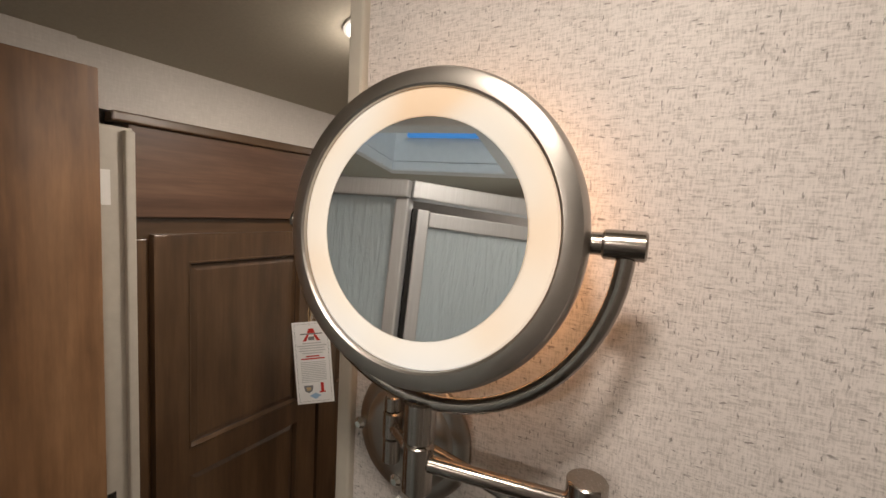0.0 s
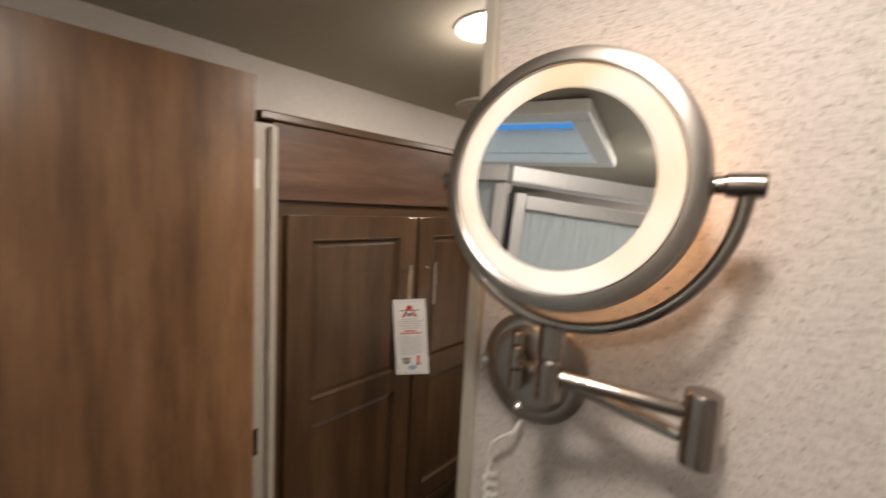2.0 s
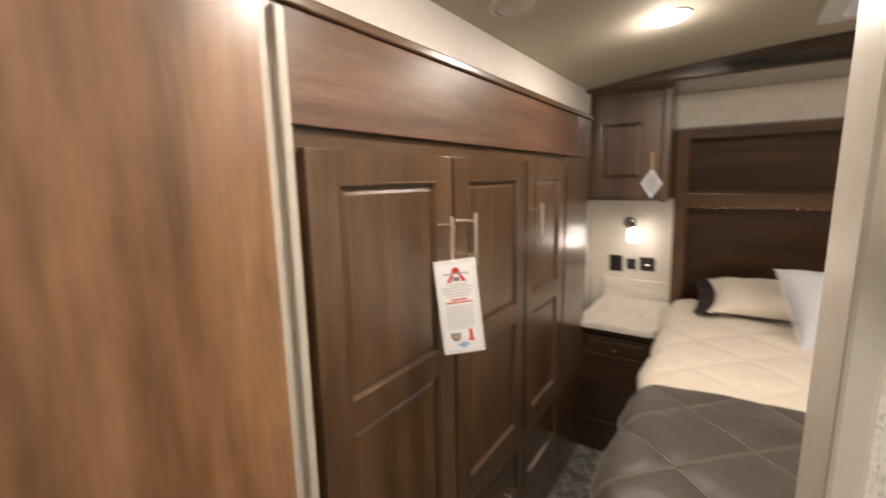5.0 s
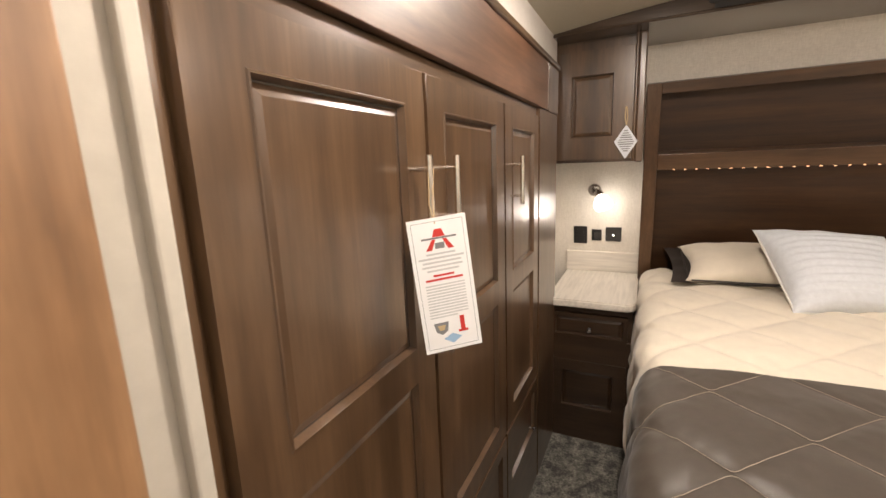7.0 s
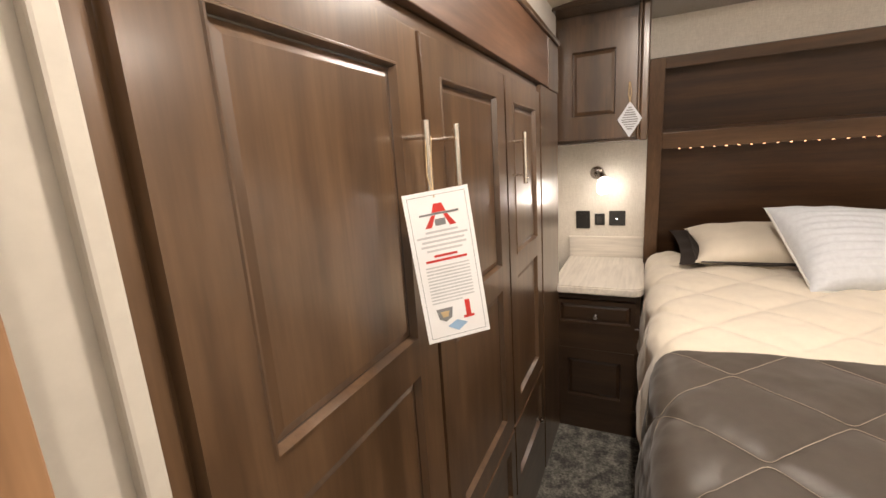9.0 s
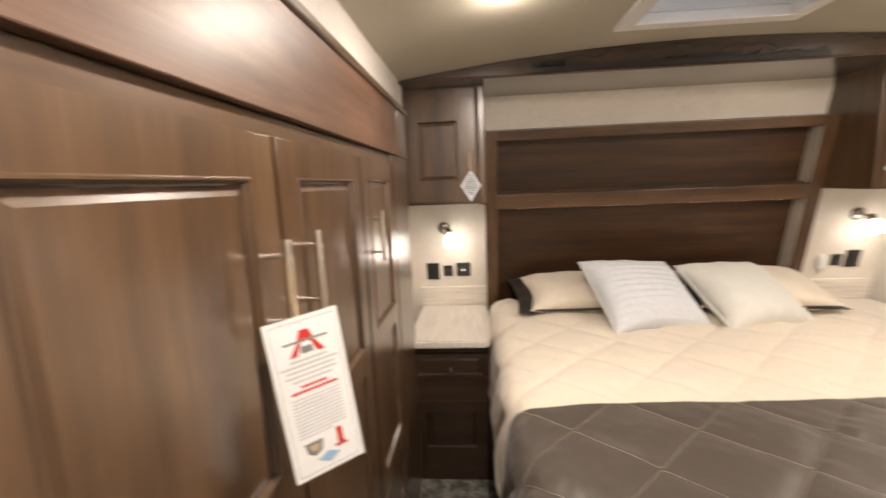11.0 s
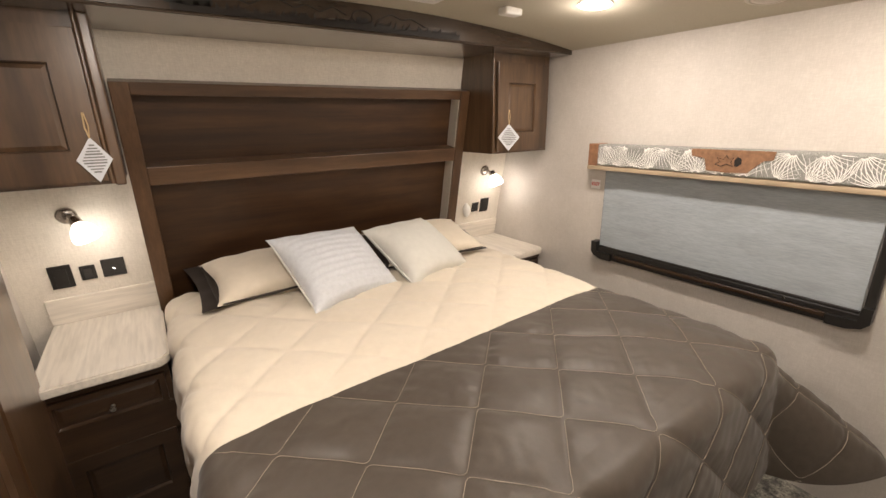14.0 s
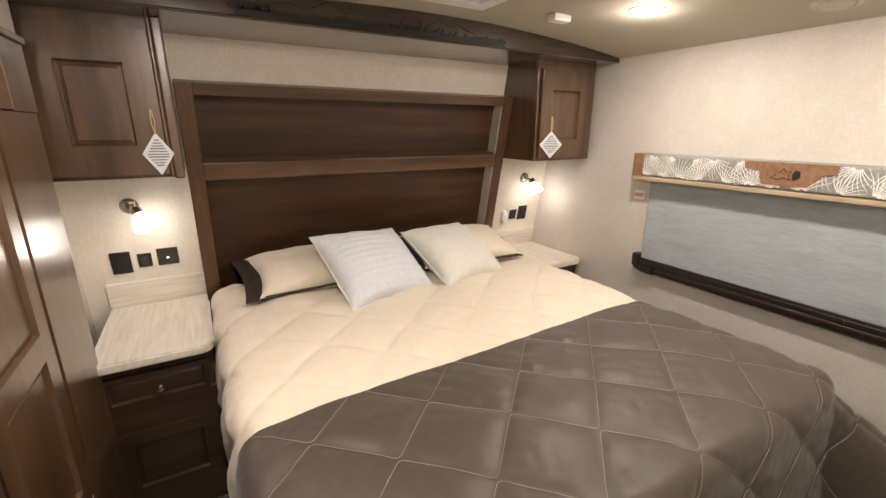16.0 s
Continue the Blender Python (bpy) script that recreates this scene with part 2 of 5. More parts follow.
M["tag_card"] = plain("pale_blue_grey_card", (0.60, 0.615, 0.65), 0.6, vary=0.03)
M["handle"] = plain("satin_nickel_handle", (0.80, 0.73, 0.64), 0.27, 1.0, 0.05, 60)
M["red"] = plain("red_print", (0.55, 0.035, 0.025), 0.6)
M["blue"] = plain("pale_blue_print", (0.30, 0.45, 0.62), 0.6)
M["shade"] = wood("grey_roller_shade_fabric", (0.29, 0.33, 0.36), (0.36, 0.405, 0.44), (0.43, 0.48, 0.52), 0.6, "y", 3.0, 0.0, 0.45, 0.3, 2.0)
M["brass"] = plain("dull_brown_leather", (0.24, 0.12, 0.065), 0.5, vary=0.25, scale=40, relief=0.3)
M["tin"] = plain("pale_leather_patch", (0.235, 0.125, 0.068), 0.5, vary=0.25, scale=60, relief=0.3)
M["burn"] = plain("dark_engraving", (0.010, 0.007, 0.005), 0.6)
M["ribbed"] = plain("pale_grey_ribbed_fabric", (0.60, 0.625, 0.66), 0.85, vary=0.06, scale=60, relief=0.3, sheen=0.2)
M["ivory"] = plain("ivory_satin_fabric", (0.62, 0.615, 0.57), 0.6, vary=0.04, scale=30, relief=0.15, sheen=0.3)
M["flange"] = plain("dark_brown_satin_flange", (0.035, 0.028, 0.024), 0.5)
M["string"] = plain("jute_string", (0.50, 0.36, 0.20), 0.9)
M["surround"] = plain("white_shower_surround", (0.78, 0.79, 0.79), 0.3, vary=0.03)
M["cord"] = plain("white_coiled_cord", (0.80, 0.79, 0.76), 0.4)
# glowing stand-in for the sky through the bath hatch's raised lid
M["sky_gap"] = glow("blue_sky_glow", (0.10, 0.40, 0.95), 1.6)
M["print_white"] = plain("white_fern_print", (0.78, 0.77, 0.74), 0.75)
M["valance_cloth"] = plain("speckled_grey_cloth", (0.25, 0.25, 0.235), 0.85, vary=0.6, scale=420, relief=0.3)
M["valance_ledge"] = wood("tan_fabric_ledge", (0.36, 0.28, 0.19), (0.44, 0.35, 0.24), (0.50, 0.41, 0.30), 0.6, "y", 1.2)


def rain_glass(name, tint, rough):
    """Frosted shower glass with runs of rain down it."""
    m, n, l, p = material(name)
    p.inputs["Base Color"].default_value = (*tint, 1)
    p.inputs["Transmission Weight"].default_value = 0.5 if rough > 0.1 else 1.0
    p.inputs["Roughness"].default_value = rough
    p.inputs["IOR"].default_value = 1.35
    runs = noise_tex(n, l, coords(n, l, (70, 70, 9)), 1.0, 4, 0.6, 0.6)
    bump(n, l, p, runs, 0.9, 0.006)
    return m


M["rain"] = rain_glass("rain_textured_glass", (0.69, 0.775, 0.80), 0.28)
M["clear"] = rain_glass("clear_acrylic", (0.90, 0.95, 1.0), 0.03)
M["smoked"] = rain_glass("smoked_acrylic", (0.06, 0.068, 0.078), 0.45)
M["ring_back"] = glow("lit_back_edge", (1.0, 0.52, 0.24), 12.0)


# ---- building helpers ----
def box(x0, x1, y0, y1, z0, z1, bevel=0.0, seg=2):
    bm = bmesh.new()
    v = [bm.verts.new((x, y, z)) for x in (x0, x1) for y in (y0, y1) for z in (z0, z1)]
    for f in ((0, 1, 3, 2), (4, 6, 7, 5), (0, 4, 5, 1), (2, 3, 7, 6), (0, 2, 6, 4), (1, 5, 7, 3)):
        bm.faces.new([v[i] for i in f])
    bmesh.ops.recalc_face_normals(bm, faces=bm.faces)
    if bevel:
        bmesh.ops.bevel(bm, geom=bm.edges[:], offset=bevel, segments=seg, affect="EDGES", profile=0.5)
    return bm


def joined(*bms):
    out = bmesh.new()
    for b in bms:
        tmp = bpy.data.meshes.new("tmp")
        b.to_mesh(tmp)
        out.from_mesh(tmp)
        bpy.data.meshes.remove(tmp)
        b.free()
    return out


def moved(bm, m):
    bmesh.ops.transform(bm, matrix=m, verts=bm.verts)
    return bm


def aim(a, b):
    """A frame at a whose z runs to b."""
    a, b = Vector(a), Vector(b)
    return Matrix.Translation(a) @ (b - a).to_track_quat("Z", "Y").to_matrix().to_4x4()


def lathe(profile, seg=32, m=None):
    """A turned solid: (radius, height) pairs round z."""
    bm = bmesh.new()
    rings = []
    for r, z in profile:
        if r < 1e-6:
            rings.append([bm.verts.new((0, 0, z))])
        else:
            rings.append([bm.verts.new((r * math.cos(2 * math.pi * k / seg), r * math.sin(2 * math.pi * k / seg), z)) for k in range(seg)])
    for a, b in zip(rings, rings[1:]):
        for k in range(seg):
            q = (k + 1) % seg
            if len(a) == 1 and len(b) == 1:
                continue
            if len(a) == 1:
                bm.faces.new((a[0], b[q], b[k]))
            elif len(b) == 1:
                bm.faces.new((a[k], a[q], b[0]))
            else:
                bm.faces.new((a[k], a[q], b[q], b[k]))
    bmesh.ops.recalc_face_normals(bm, faces=bm.faces)
    return moved(bm, m) if m else bm


def rod(a, b, r, seg=20, edge=0.0):
    d = (Vector(b) - Vector(a)).length
    e = min(edge or r * 0.15, d / 3)
    return lathe([(0, 0), (r - e, 0), (r, e), (r, d - e), (r - e, d), (0, d)], seg, aim(a, b))


def tube(points, r, seg=12):
    bm = bmesh.new()
    pts = [Vector(p) for p in points]
    rings, up = [], Vector((0.3, 0.5, 0.81))
    for i, p in enumerate(pts):
        t = (pts[min(i + 1, len(pts) - 1)] - pts[max(i - 1, 0)]).normalized()
        a = up - t * up.dot(t)
        a.normalize()
        up = a
        b = t.cross(a)
        rings.append([bm.verts.new(p + r * (math.cos(2 * math.pi * k / seg) * a + math.sin(2 * math.pi * k / seg) * b)) for k in range(seg)])
    for a, b in zip(rings, rings[1:]):
        for k in range(seg):
            bm.faces.new((a[k], a[(k + 1) % seg], b[(k + 1) % seg], b[k]))
    bm.faces.new(rings[0][::-1])
    bm.faces.new(rings[-1])
    bmesh.ops.recalc_face_normals(bm, faces=bm.faces)
    return bm


def prism(poly, depth, m=None):
    """An outline in x, y, made depth thick along z."""
    bm = bmesh.new()
    lo = [bm.verts.new((x, y, 0)) for x, y in poly]
    hi = [bm.verts.new((x, y, depth)) for x, y in poly]
    bm.faces.new(lo[::-1])
    bm.faces.new(hi)
    for k in range(len(poly)):
        q = (k + 1) % len(poly)
        bm.faces.new((lo[k], lo[q], hi[q], hi[k]))
    bmesh.ops.recalc_face_normals(bm, faces=bm.faces)
    return moved(bm, m) if m else bm


def rounded(w, h, r, seg=6):
    """A rounded rectangle's outline, centred."""
    out = []
    for cx, cy, a0 in ((w / 2 - r, h / 2 - r, 0), (-w / 2 + r, h / 2 - r, 90), (-w / 2 + r, -h / 2 + r, 180), (w / 2 - r, -h / 2 + r, 270)):
        for k in range(seg + 1):
            a = radians(a0 + 90 * k / seg)
            out.append((cx + r * math.cos(a), cy + r * math.sin(a)))
    return out


def part(name, bm, mat, parent=None, label="", smooth=False):
    me = bpy.data.meshes.new(name)
    bm.to_mesh(me)
    bm.free()
    me.materials.append(mat)
    if any(p.material_index for p in me.polygons):
        me.materials.append(M["glaze"])
    if smooth:
        me.shade_smooth()
        me.set_sharp_from_angle(angle=radians(40))
    ob = new(name, me)
    if parent:
        ob.parent = parent
        ob.matrix_parent_inverse = parent.matrix_world.inverted()
    if label:
        ob["label"] = label
    return ob


def thing(name, label, category, at=(0, 0, 0), group="", kind=""):
    ob = new(name)
    ob.empty_display_size = 0.05
    ob.location = at
    bpy.context.view_layer.update()
    return tagged(ob, label, category, group, kind)


def structure(name, bm, mat, label, smooth=False):
    return tagged(part(name, bm, mat, None, label, smooth), label, name.split("_")[0], "", "structure")


FACING = {  # frames whose x runs along the front, y up, z out of it
    "+x": Matrix(((0, 0, 1, 0), (1, 0, 0, 0), (0, 1, 0, 0), (0, 0, 0, 1))),
    "-x": Matrix(((0, 0, -1, 0), (-1, 0, 0, 0), (0, 1, 0, 0), (0, 0, 0, 1))),
    "-y": Matrix(((1, 0, 0, 0), (0, 0, -1, 0), (0, 1, 0, 0), (0, 0, 0, 1))),
    "+y": Matrix(((-1, 0, 0, 0), (0, 0, 1, 0), (0, 1, 0, 0), (0, 0, 0, 1))),
}


def facing(way, x, y, z):
    return Matrix.Translation((x, y, z)) @ FACING[way]


def panel_leaf(w, h, thick, fields, m):
    """A framed door or drawer front, lower left corner at 0, with sunken panels (u0, u1, v0, v1) behind a moulded step."""
    us = sorted({0, w, *(k for f in fields for k in f[:2])})
    vs = sorted({0, h, *(k for f in fields for k in f[2:])})
    bm = bmesh.new()
    grid = {(u, v): bm.verts.new((u, v, thick)) for u in us for v in vs}
    hit = []
    for a, b in zip(us, us[1:]):
        for c, d in zip(vs, vs[1:]):
            f = bm.faces.new((grid[a, c], grid[b, c], grid[b, d], grid[a, d]))
            if any(p[0] <= (a + b) / 2 <= p[1] and p[2] <= (c + d) / 2 <= p[3] for p in fields):
                hit.append(f)
    for f in hit:
        bmesh.ops.inset_region(bm, faces=[f], thickness=0.0025, depth=0.0022)
        bmesh.ops.inset_region(bm, faces=[f], thickness=0.0035, depth=0.0)
        bmesh.ops.inset_region(bm, faces=[f], thickness=0.0055, depth=-0.0125)
        for g in bmesh.ops.inset_region(bm, faces=[f], thickness=0.0030, depth=-0.0010)["faces"]:
            g.material_index = 1
        bmesh.ops.inset_region(bm, faces=[f], thickness=0.018, depth=0.0045)
    rim = [e for e in bm.edges if e.is_boundary]
    e = bmesh.ops.extrude_edge_only(bm, edges=rim)
    low = [g for g in e["geom"] if isinstance(g, bmesh.types.BMVert)]
    for q in low:
        q.co.z = 0
    edges = [g for g in bm.edges if abs(g.verts[0].co.z - thick) < 1e-6 and abs(g.verts[1].co.z - thick) < 1e-6
             and (all(abs(q.co.x) < 1e-6 for q in g.verts) or all(abs(q.co.x - w) < 1e-6 for q in g.verts)
                  or all(abs(q.co.y) < 1e-6 for q in g.verts) or all(abs(q.co.y - h) < 1e-6 for q in g.verts))]
    bmesh.ops.bevel(bm, geom=edges, offset=0.003, segments=2, affect="EDGES", profile=0.5)
    bmesh.ops.recalc_face_normals(bm, faces=bm.faces)
    return moved(bm, m)


# ---- setting: floor, walls, ceiling ----
structure("floor", box(X_BODY - 0.1, X_WIN + 0.1, Y_BACK - 0.1, Y_BED - 0.02, -0.06, 0.0), M["floor"], "grey wood-look vinyl floor of the bathroom")
structure("carpet", box(X_WARD - 0.1, X_WIN + 0.1, Y_BED - 0.02, 3.2, -0.06, 0.004), M["carpet"], "grey cut-pile bedroom carpet")


def arched(x0, x1, y0, y1, thick, hole=None):
    """A slab with the ceiling's curve, with a rectangular hole."""
    xs = sorted({*(x0 + (x1 - x0) * k / 24 for k in range(25)), *(hole[:2] if hole else ())})
    ys = sorted({y0, y1, *(hole[2:] if hole else ())})
    bm = bmesh.new()
    g = {(x, y, s): bm.verts.new((x, y, ceil_z(x) + s * thick)) for x in xs for y in ys for s in (0, 1)}
    for a, b in zip(xs, xs[1:]):
        for c, d in zip(ys, ys[1:]):
            if hole and hole[0] <= (a + b) / 2 <= hole[1] and hole[2] <= (c + d) / 2 <= hole[3]:
                continue
            bm.faces.new((g[a, c, 0], g[a, d, 0], g[b, d, 0], g[b, c, 0]))
            bm.faces.new((g[a, c, 1], g[b, c, 1], g[b, d, 1], g[a, d, 1]))
    bmesh.ops.recalc_face_normals(bm, faces=bm.faces)
    return bm


HATCH = (-0.22, 0.26, 1.52, 2.00)
structure("ceiling", joined(arched(X_BODY - 0.05, X_WIN + 0.05, Y_BATH + 0.02, 3.1, 0.05, HATCH)), M["ceiling"], "arched beige vinyl bedroom ceiling", True)
BATH_HATCH = (-0.86, -0.44, -0.72, -0.30)
structure("ceiling_bath", arched(X_BODY - 0.05, X_WIN + 0.05, Y_BACK - 0.1, Y_BATH + 0.02, 0.05, BATH_HATCH), M["ceiling"], "arched beige vinyl bathroom ceiling", True)

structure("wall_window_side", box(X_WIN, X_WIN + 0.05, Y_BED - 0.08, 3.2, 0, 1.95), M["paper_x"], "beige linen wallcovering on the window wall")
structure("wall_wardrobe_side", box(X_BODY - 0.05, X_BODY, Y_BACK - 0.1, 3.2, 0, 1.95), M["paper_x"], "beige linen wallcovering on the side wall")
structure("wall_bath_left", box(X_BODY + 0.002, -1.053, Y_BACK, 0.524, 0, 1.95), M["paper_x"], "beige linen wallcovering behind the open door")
structure("wall_above_wardrobe", box(X_WARD - 0.04, X_WARD - 0.010, 0.526, 2.36, 1.742, 1.92), M["paper_x"], "beige linen wallcovering band over the wardrobe")
# partition with the doorway
structure("wall_partition", joined(box(X_EDGE + 0.012, X_WIN, Y_BATH, Y_BED - 0.004, 0, 1.95)), M["bath_paper"], "woven beige and grey wallcovering on the bathroom wall")
structure("wall_partition_bedroom", box(X_EDGE + 0.012, X_WIN, Y_BED - 0.004, Y_BED, 0, 1.95), M["paper_y"], "beige linen wallcovering facing the bed")
structure("wall_bath_back", box(X_BODY, X_RIGHT, Y_BACK - 0.05, Y_BACK, 0, 1.95), M["bath_paper"], "woven beige wallcovering at the back of the bathroom")
structure("wall_bath_side", box(X_RIGHT, X_RIGHT + 0.05, Y_BACK, Y_BATH, 0, 1.95), M["paper_x"], "beige wallcovering on the bathroom side")
# leaning front wall
zf0, zf1 = 0.0, 1.95
structure("wall_front", prism([(front_y(zf0), zf0), (front_y(zf0) + 0.06, zf0), (front_y(zf1) + 0.06, zf1), (front_y(zf1), zf1)], X_WIN + 0.06 - (X_BODY - 0.06),
          Matrix.Translation((X_BODY - 0.06, 0, 0)) @ Matrix(((0, 0, 1, 0), (1, 0, 0, 0), (0, 1, 0, 0), (0, 0, 0, 1)))), M["paper_y"], "leaning front wall in beige linen wallcovering")
# trims
structure("trim_doorway_edge", joined(box(X_EDGE - 0.004, X_EDGE + 0.014, Y_BATH - 0.008, Y_BED + 0.008, 0, 1.93, 0.003)), M["trim"], "cream vinyl edge trim on the partition's end")
structure("trim_jamb", joined(box(X_WARD - 0.03, X_JAMB - 0.004, 0.528, 0.598, 0, 1.712, 0.002), box(X_JAMB - 0.004, X_JAMB + 0.010, 0.580, 0.597, 0, 1.706, 0.003)), M["trim"], "cream painted door jamb with a raised stop")


# ---- bedroom: wardrobe ----
def bar_handle(parent, way, x, y, z, length, material_bar, out=0.036):
    """A round bar on two posts, upright on a front."""
    m = facing(way, x, y, z)
    b = joined(rod((0, 0, out), (0, length, out), 0.0062), rod((0, length * 0.17, 0), (0, length * 0.17, out), 0.004), rod((0, length * 0.83, 0), (0, length * 0.83, out), 0.004))
    return part("handle", moved(b, m), material_bar, parent, "satin nickel bar handle", True)


def knob(parent, way, x, y, z, r, mat, name="knob"):
    prof = [(0, 0), (r * 0.75, 0), (r * 0.7, r * 0.15), (r * 0.42, r * 0.35), (r * 0.42, r * 0.9), (r * 0.85, r * 1.2), (r, r * 1.6), (r * 0.8, r * 2.0), (0, r * 2.1)]
    return part(name, lathe(prof, 24, facing(way, x, y, z)), mat, parent, "", True)


ward = thing("wardrobe", "tall dark-stained wooden wardrobe with three panelled doors and drawers", "wardrobe", (X_WARD - 0.05, 1.4, 0))
WY0, WY1 = 0.598, 2.34
part("body", joined(box(X_WARD - 0.10, X_WARD - 0.022, WY0, WY1, 0.0, 1.74), box(X_WARD - 0.03, X_WARD - 0.003, WY1 - 0.33, WY1, 0.0, 1.54)), M["cab_z"], ward)
part("fascia", box(X_WARD - 0.022, X_WARD, WY0, WY1 - 0.20, 1.545, 1.722, 0.002), M["fascia"], ward, "walnut-grain fascia board")
part("crown_trim", joined(box(X_WARD - 0.022, X_WARD + 0.010, WY0 - 0.03, WY1, 1.722, 1.742, 0.004)), M["cab_y"], ward)
part("corner_post", box(X_WARD - 0.022, X_WARD + 0.001, WY1 - 0.198, WY1, 1.542, 1.722, 0.002), M["cab_z"], ward)
part("top_rail", box(X_WARD - 0.022, X_WARD - 0.017, WY0, WY1 - 0.33, 1.500, 1.541), M["cab_y"], ward)
DOORS = ((0.640, 1.085), (1.097, 1.556), (1.568, 1.975))
for d0, d1 in DOORS:
    w, h = d1 - d0, 1.510 - 0.500
    rails = [(0.068, w - 0.068, 0.060, 0.457), (0.068, w - 0.068, 0.519, 0.950)]
    part("door", panel_leaf(w, h, 0.020, rails, facing("+x", X_WARD - 0.020, d0, 0.500)), M["cab_z"], ward)
for leaf, hy in zip([o for o in ward.children if o.name.startswith("door")], (1.026, 1.140, 1.615)):
    bar_handle(leaf, "+x", X_WARD, hy, 1.228, 0.138, M["handle"])
for d0, d1 in DOORS:
    w = d1 - d0
    front = part("drawer_front", panel_leaf(w, 0.245, 0.020, [(0.04, w - 0.04, 0.04, 0.205)], facing("+x", X_WARD - 0.020, d0, 0.245)), M["cab_y"], ward)
    knob(front, "+x", X_WARD, (d0 + d1) / 2 + 0.08, 0.335, 0.011, M["chrome"])
part("stile", box(X_WARD - 0.022, X_WARD - 0.017, WY0, DOORS[0][0] - 0.004, 0.0, 1.50, 0.002), M["cab_z"], ward)
part("plinth", box(X_WARD - 0.022, X_WARD - 0.006, WY0, WY1, 0.0, 0.235), M["cab_y"], ward)


# ---- bedroom: upper cabinets, beam, headboard ----
def upper_cabinet(x0, x1, y, z0, z1, d0, d1, p0, p1):
    c = thing("wall_cabinet", "dark-stained wooden wall cabinet with a panelled door over the nightstand", "cabinet", ((x0 + x1) / 2, y, z0), "cabinets beside the headboard")
    poly = [(y + 0.021, z0), (front_y(z0), z0), (front_y(z1), z1), (y + 0.021, z1)]
    part("body", prism(poly, x1 - x0, Matrix.Translation((x0, 0, 0)) @ Matrix(((0, 0, 1, 0), (1, 0, 0, 0), (0, 1, 0, 0), (0, 0, 0, 1)))), M["cab_z"], c)
    part("face_frame", joined(box(x0, d0 - 0.004, y, y + 0.02, z0, z1, 0.002), box(d1 + 0.004, x1, y, y + 0.02, z0, z1, 0.002),
                              box(d0 - 0.004, d1 + 0.004, y + 0.001, y + 0.02, z0, z0 + 0.02), box(d0 - 0.004, d1 + 0.004, y + 0.001, y + 0.02, z1 - 0.075, z1)), M["cab_z"], c)
    w, h = d1 - d0, z1 - 0.044 - (z0 + 0.012)
    part("door", panel_leaf(w, h, 0.020, [(p0 - d0, p1 - d0, 0.095, h - 0.098)], facing("-y", d0, y + 0.002, z0 + 0.012)), M["cab_z"], c)
    return c


CAB_Y, CAB_Z0, CAB_Z1 = 2.415, 1.335, 1.846
cab_l = upper_cabinet(-1.09, -0.712, CAB_Y, CAB_Z0, CAB_Z1, -1.070, -0.752, -1.005, -0.828)
part("edge_moulding", box(-0.738, -0.708, CAB_Y - 0.024, CAB_Y - 0.001, CAB_Z0 - 0.004, CAB_Z1, 0.006, 3), M["cab_z"], cab_l)
part("edge_bead", rod((-0.745, CAB_Y - 0.016, CAB_Z0 + 0.002), (-0.745, CAB_Y - 0.016, CAB_Z1), 0.006), M["cab_z"], cab_l, "", True)
cab_r = upper_cabinet(0.925, 1.345, CAB_Y, CAB_Z0, CAB_Z1, 0.945, 1.325, 1.018, 1.225)

beam = thing("valance_beam", "dark wooden valance beam with a carved mountain scene under the ceiling", "beam", (0.15, 2.3, 1.82))
BY0 = 2.28
bm = bmesh.new()
NB = 32
rows_b = []
for k in range(NB + 1):
    x = X_WARD - 0.05 + (X_WIN - X_WARD + 0.046) * k / NB
    top, low = ceil_z(x) + 0.01, min(1.844, ceil_z(x) - 0.008)
    rows_b.append([bm.verts.new((x, BY0, low)), bm.verts.new((x, BY0, top)), bm.verts.new((x, front_y(1.86), top)), bm.verts.new((x, front_y(1.86), low))])
for a, b in zip(rows_b, rows_b[1:]):
    for k in range(4):
        bm.faces.new((a[k], b[k], b[(k + 1) % 4], a[(k + 1) % 4]))
bm.faces.new(rows_b[0])
bm.faces.new(rows_b[-1][::-1])
bmesh.ops.recalc_face_normals(bm, faces=bm.faces)
part("board", bm, M["beam"], beam)

head = thing("headboard", "dark walnut headboard with two sunken panels and a shelf rail", "headboard", (0.1, 2.7, 0.7))
LEAN = math.atan(0.20)


def on_front(u0, u1, z0, z1, out0, out1, bevel=0.0):
    """A block on the leaning front wall, from out0 to out1 metres proud of it."""
    b = box(u0, u1, -out1, -out0, 0, (z1 - z0) / math.cos(LEAN), bevel)
    return moved(b, Matrix.Translation((0, front_y(z0), z0)) @ Matrix.Rotation(LEAN, 4, "X"))


HX0, HX1, HZ1 = -0.705, 0.922, 1.688
HB = 0.095
part("stile", on_front(HX0, HX0 + 0.06, 0.45, HZ1, 0, HB, 0.003), M["frame_z"], head)
part("stile", on_front(HX1 - 0.06, HX1, 0.45, HZ1, 0, HB, 0.003), M["frame_z"], head)
part("top_rail", on_front(HX0 + 0.06, HX1 - 0.06, HZ1 - 0.045, HZ1, 0, HB - 0.002, 0.003), M["frame"], head)
part("shelf_rail", on_front(HX0 + 0.06, HX1 - 0.06, 1.305, 1.378, 0, HB - 0.002, 0.003), M["frame"], head)
part("upper_panel", on_front(HX0 + 0.06, HX1 - 0.06, 1.378, HZ1 - 0.045, 0, 0.012), M["head"], head)
part("lower_panel", on_front(HX0 + 0.06, HX1 - 0.06, 0.45, 1.305, 0, 0.012), M["head"], head)

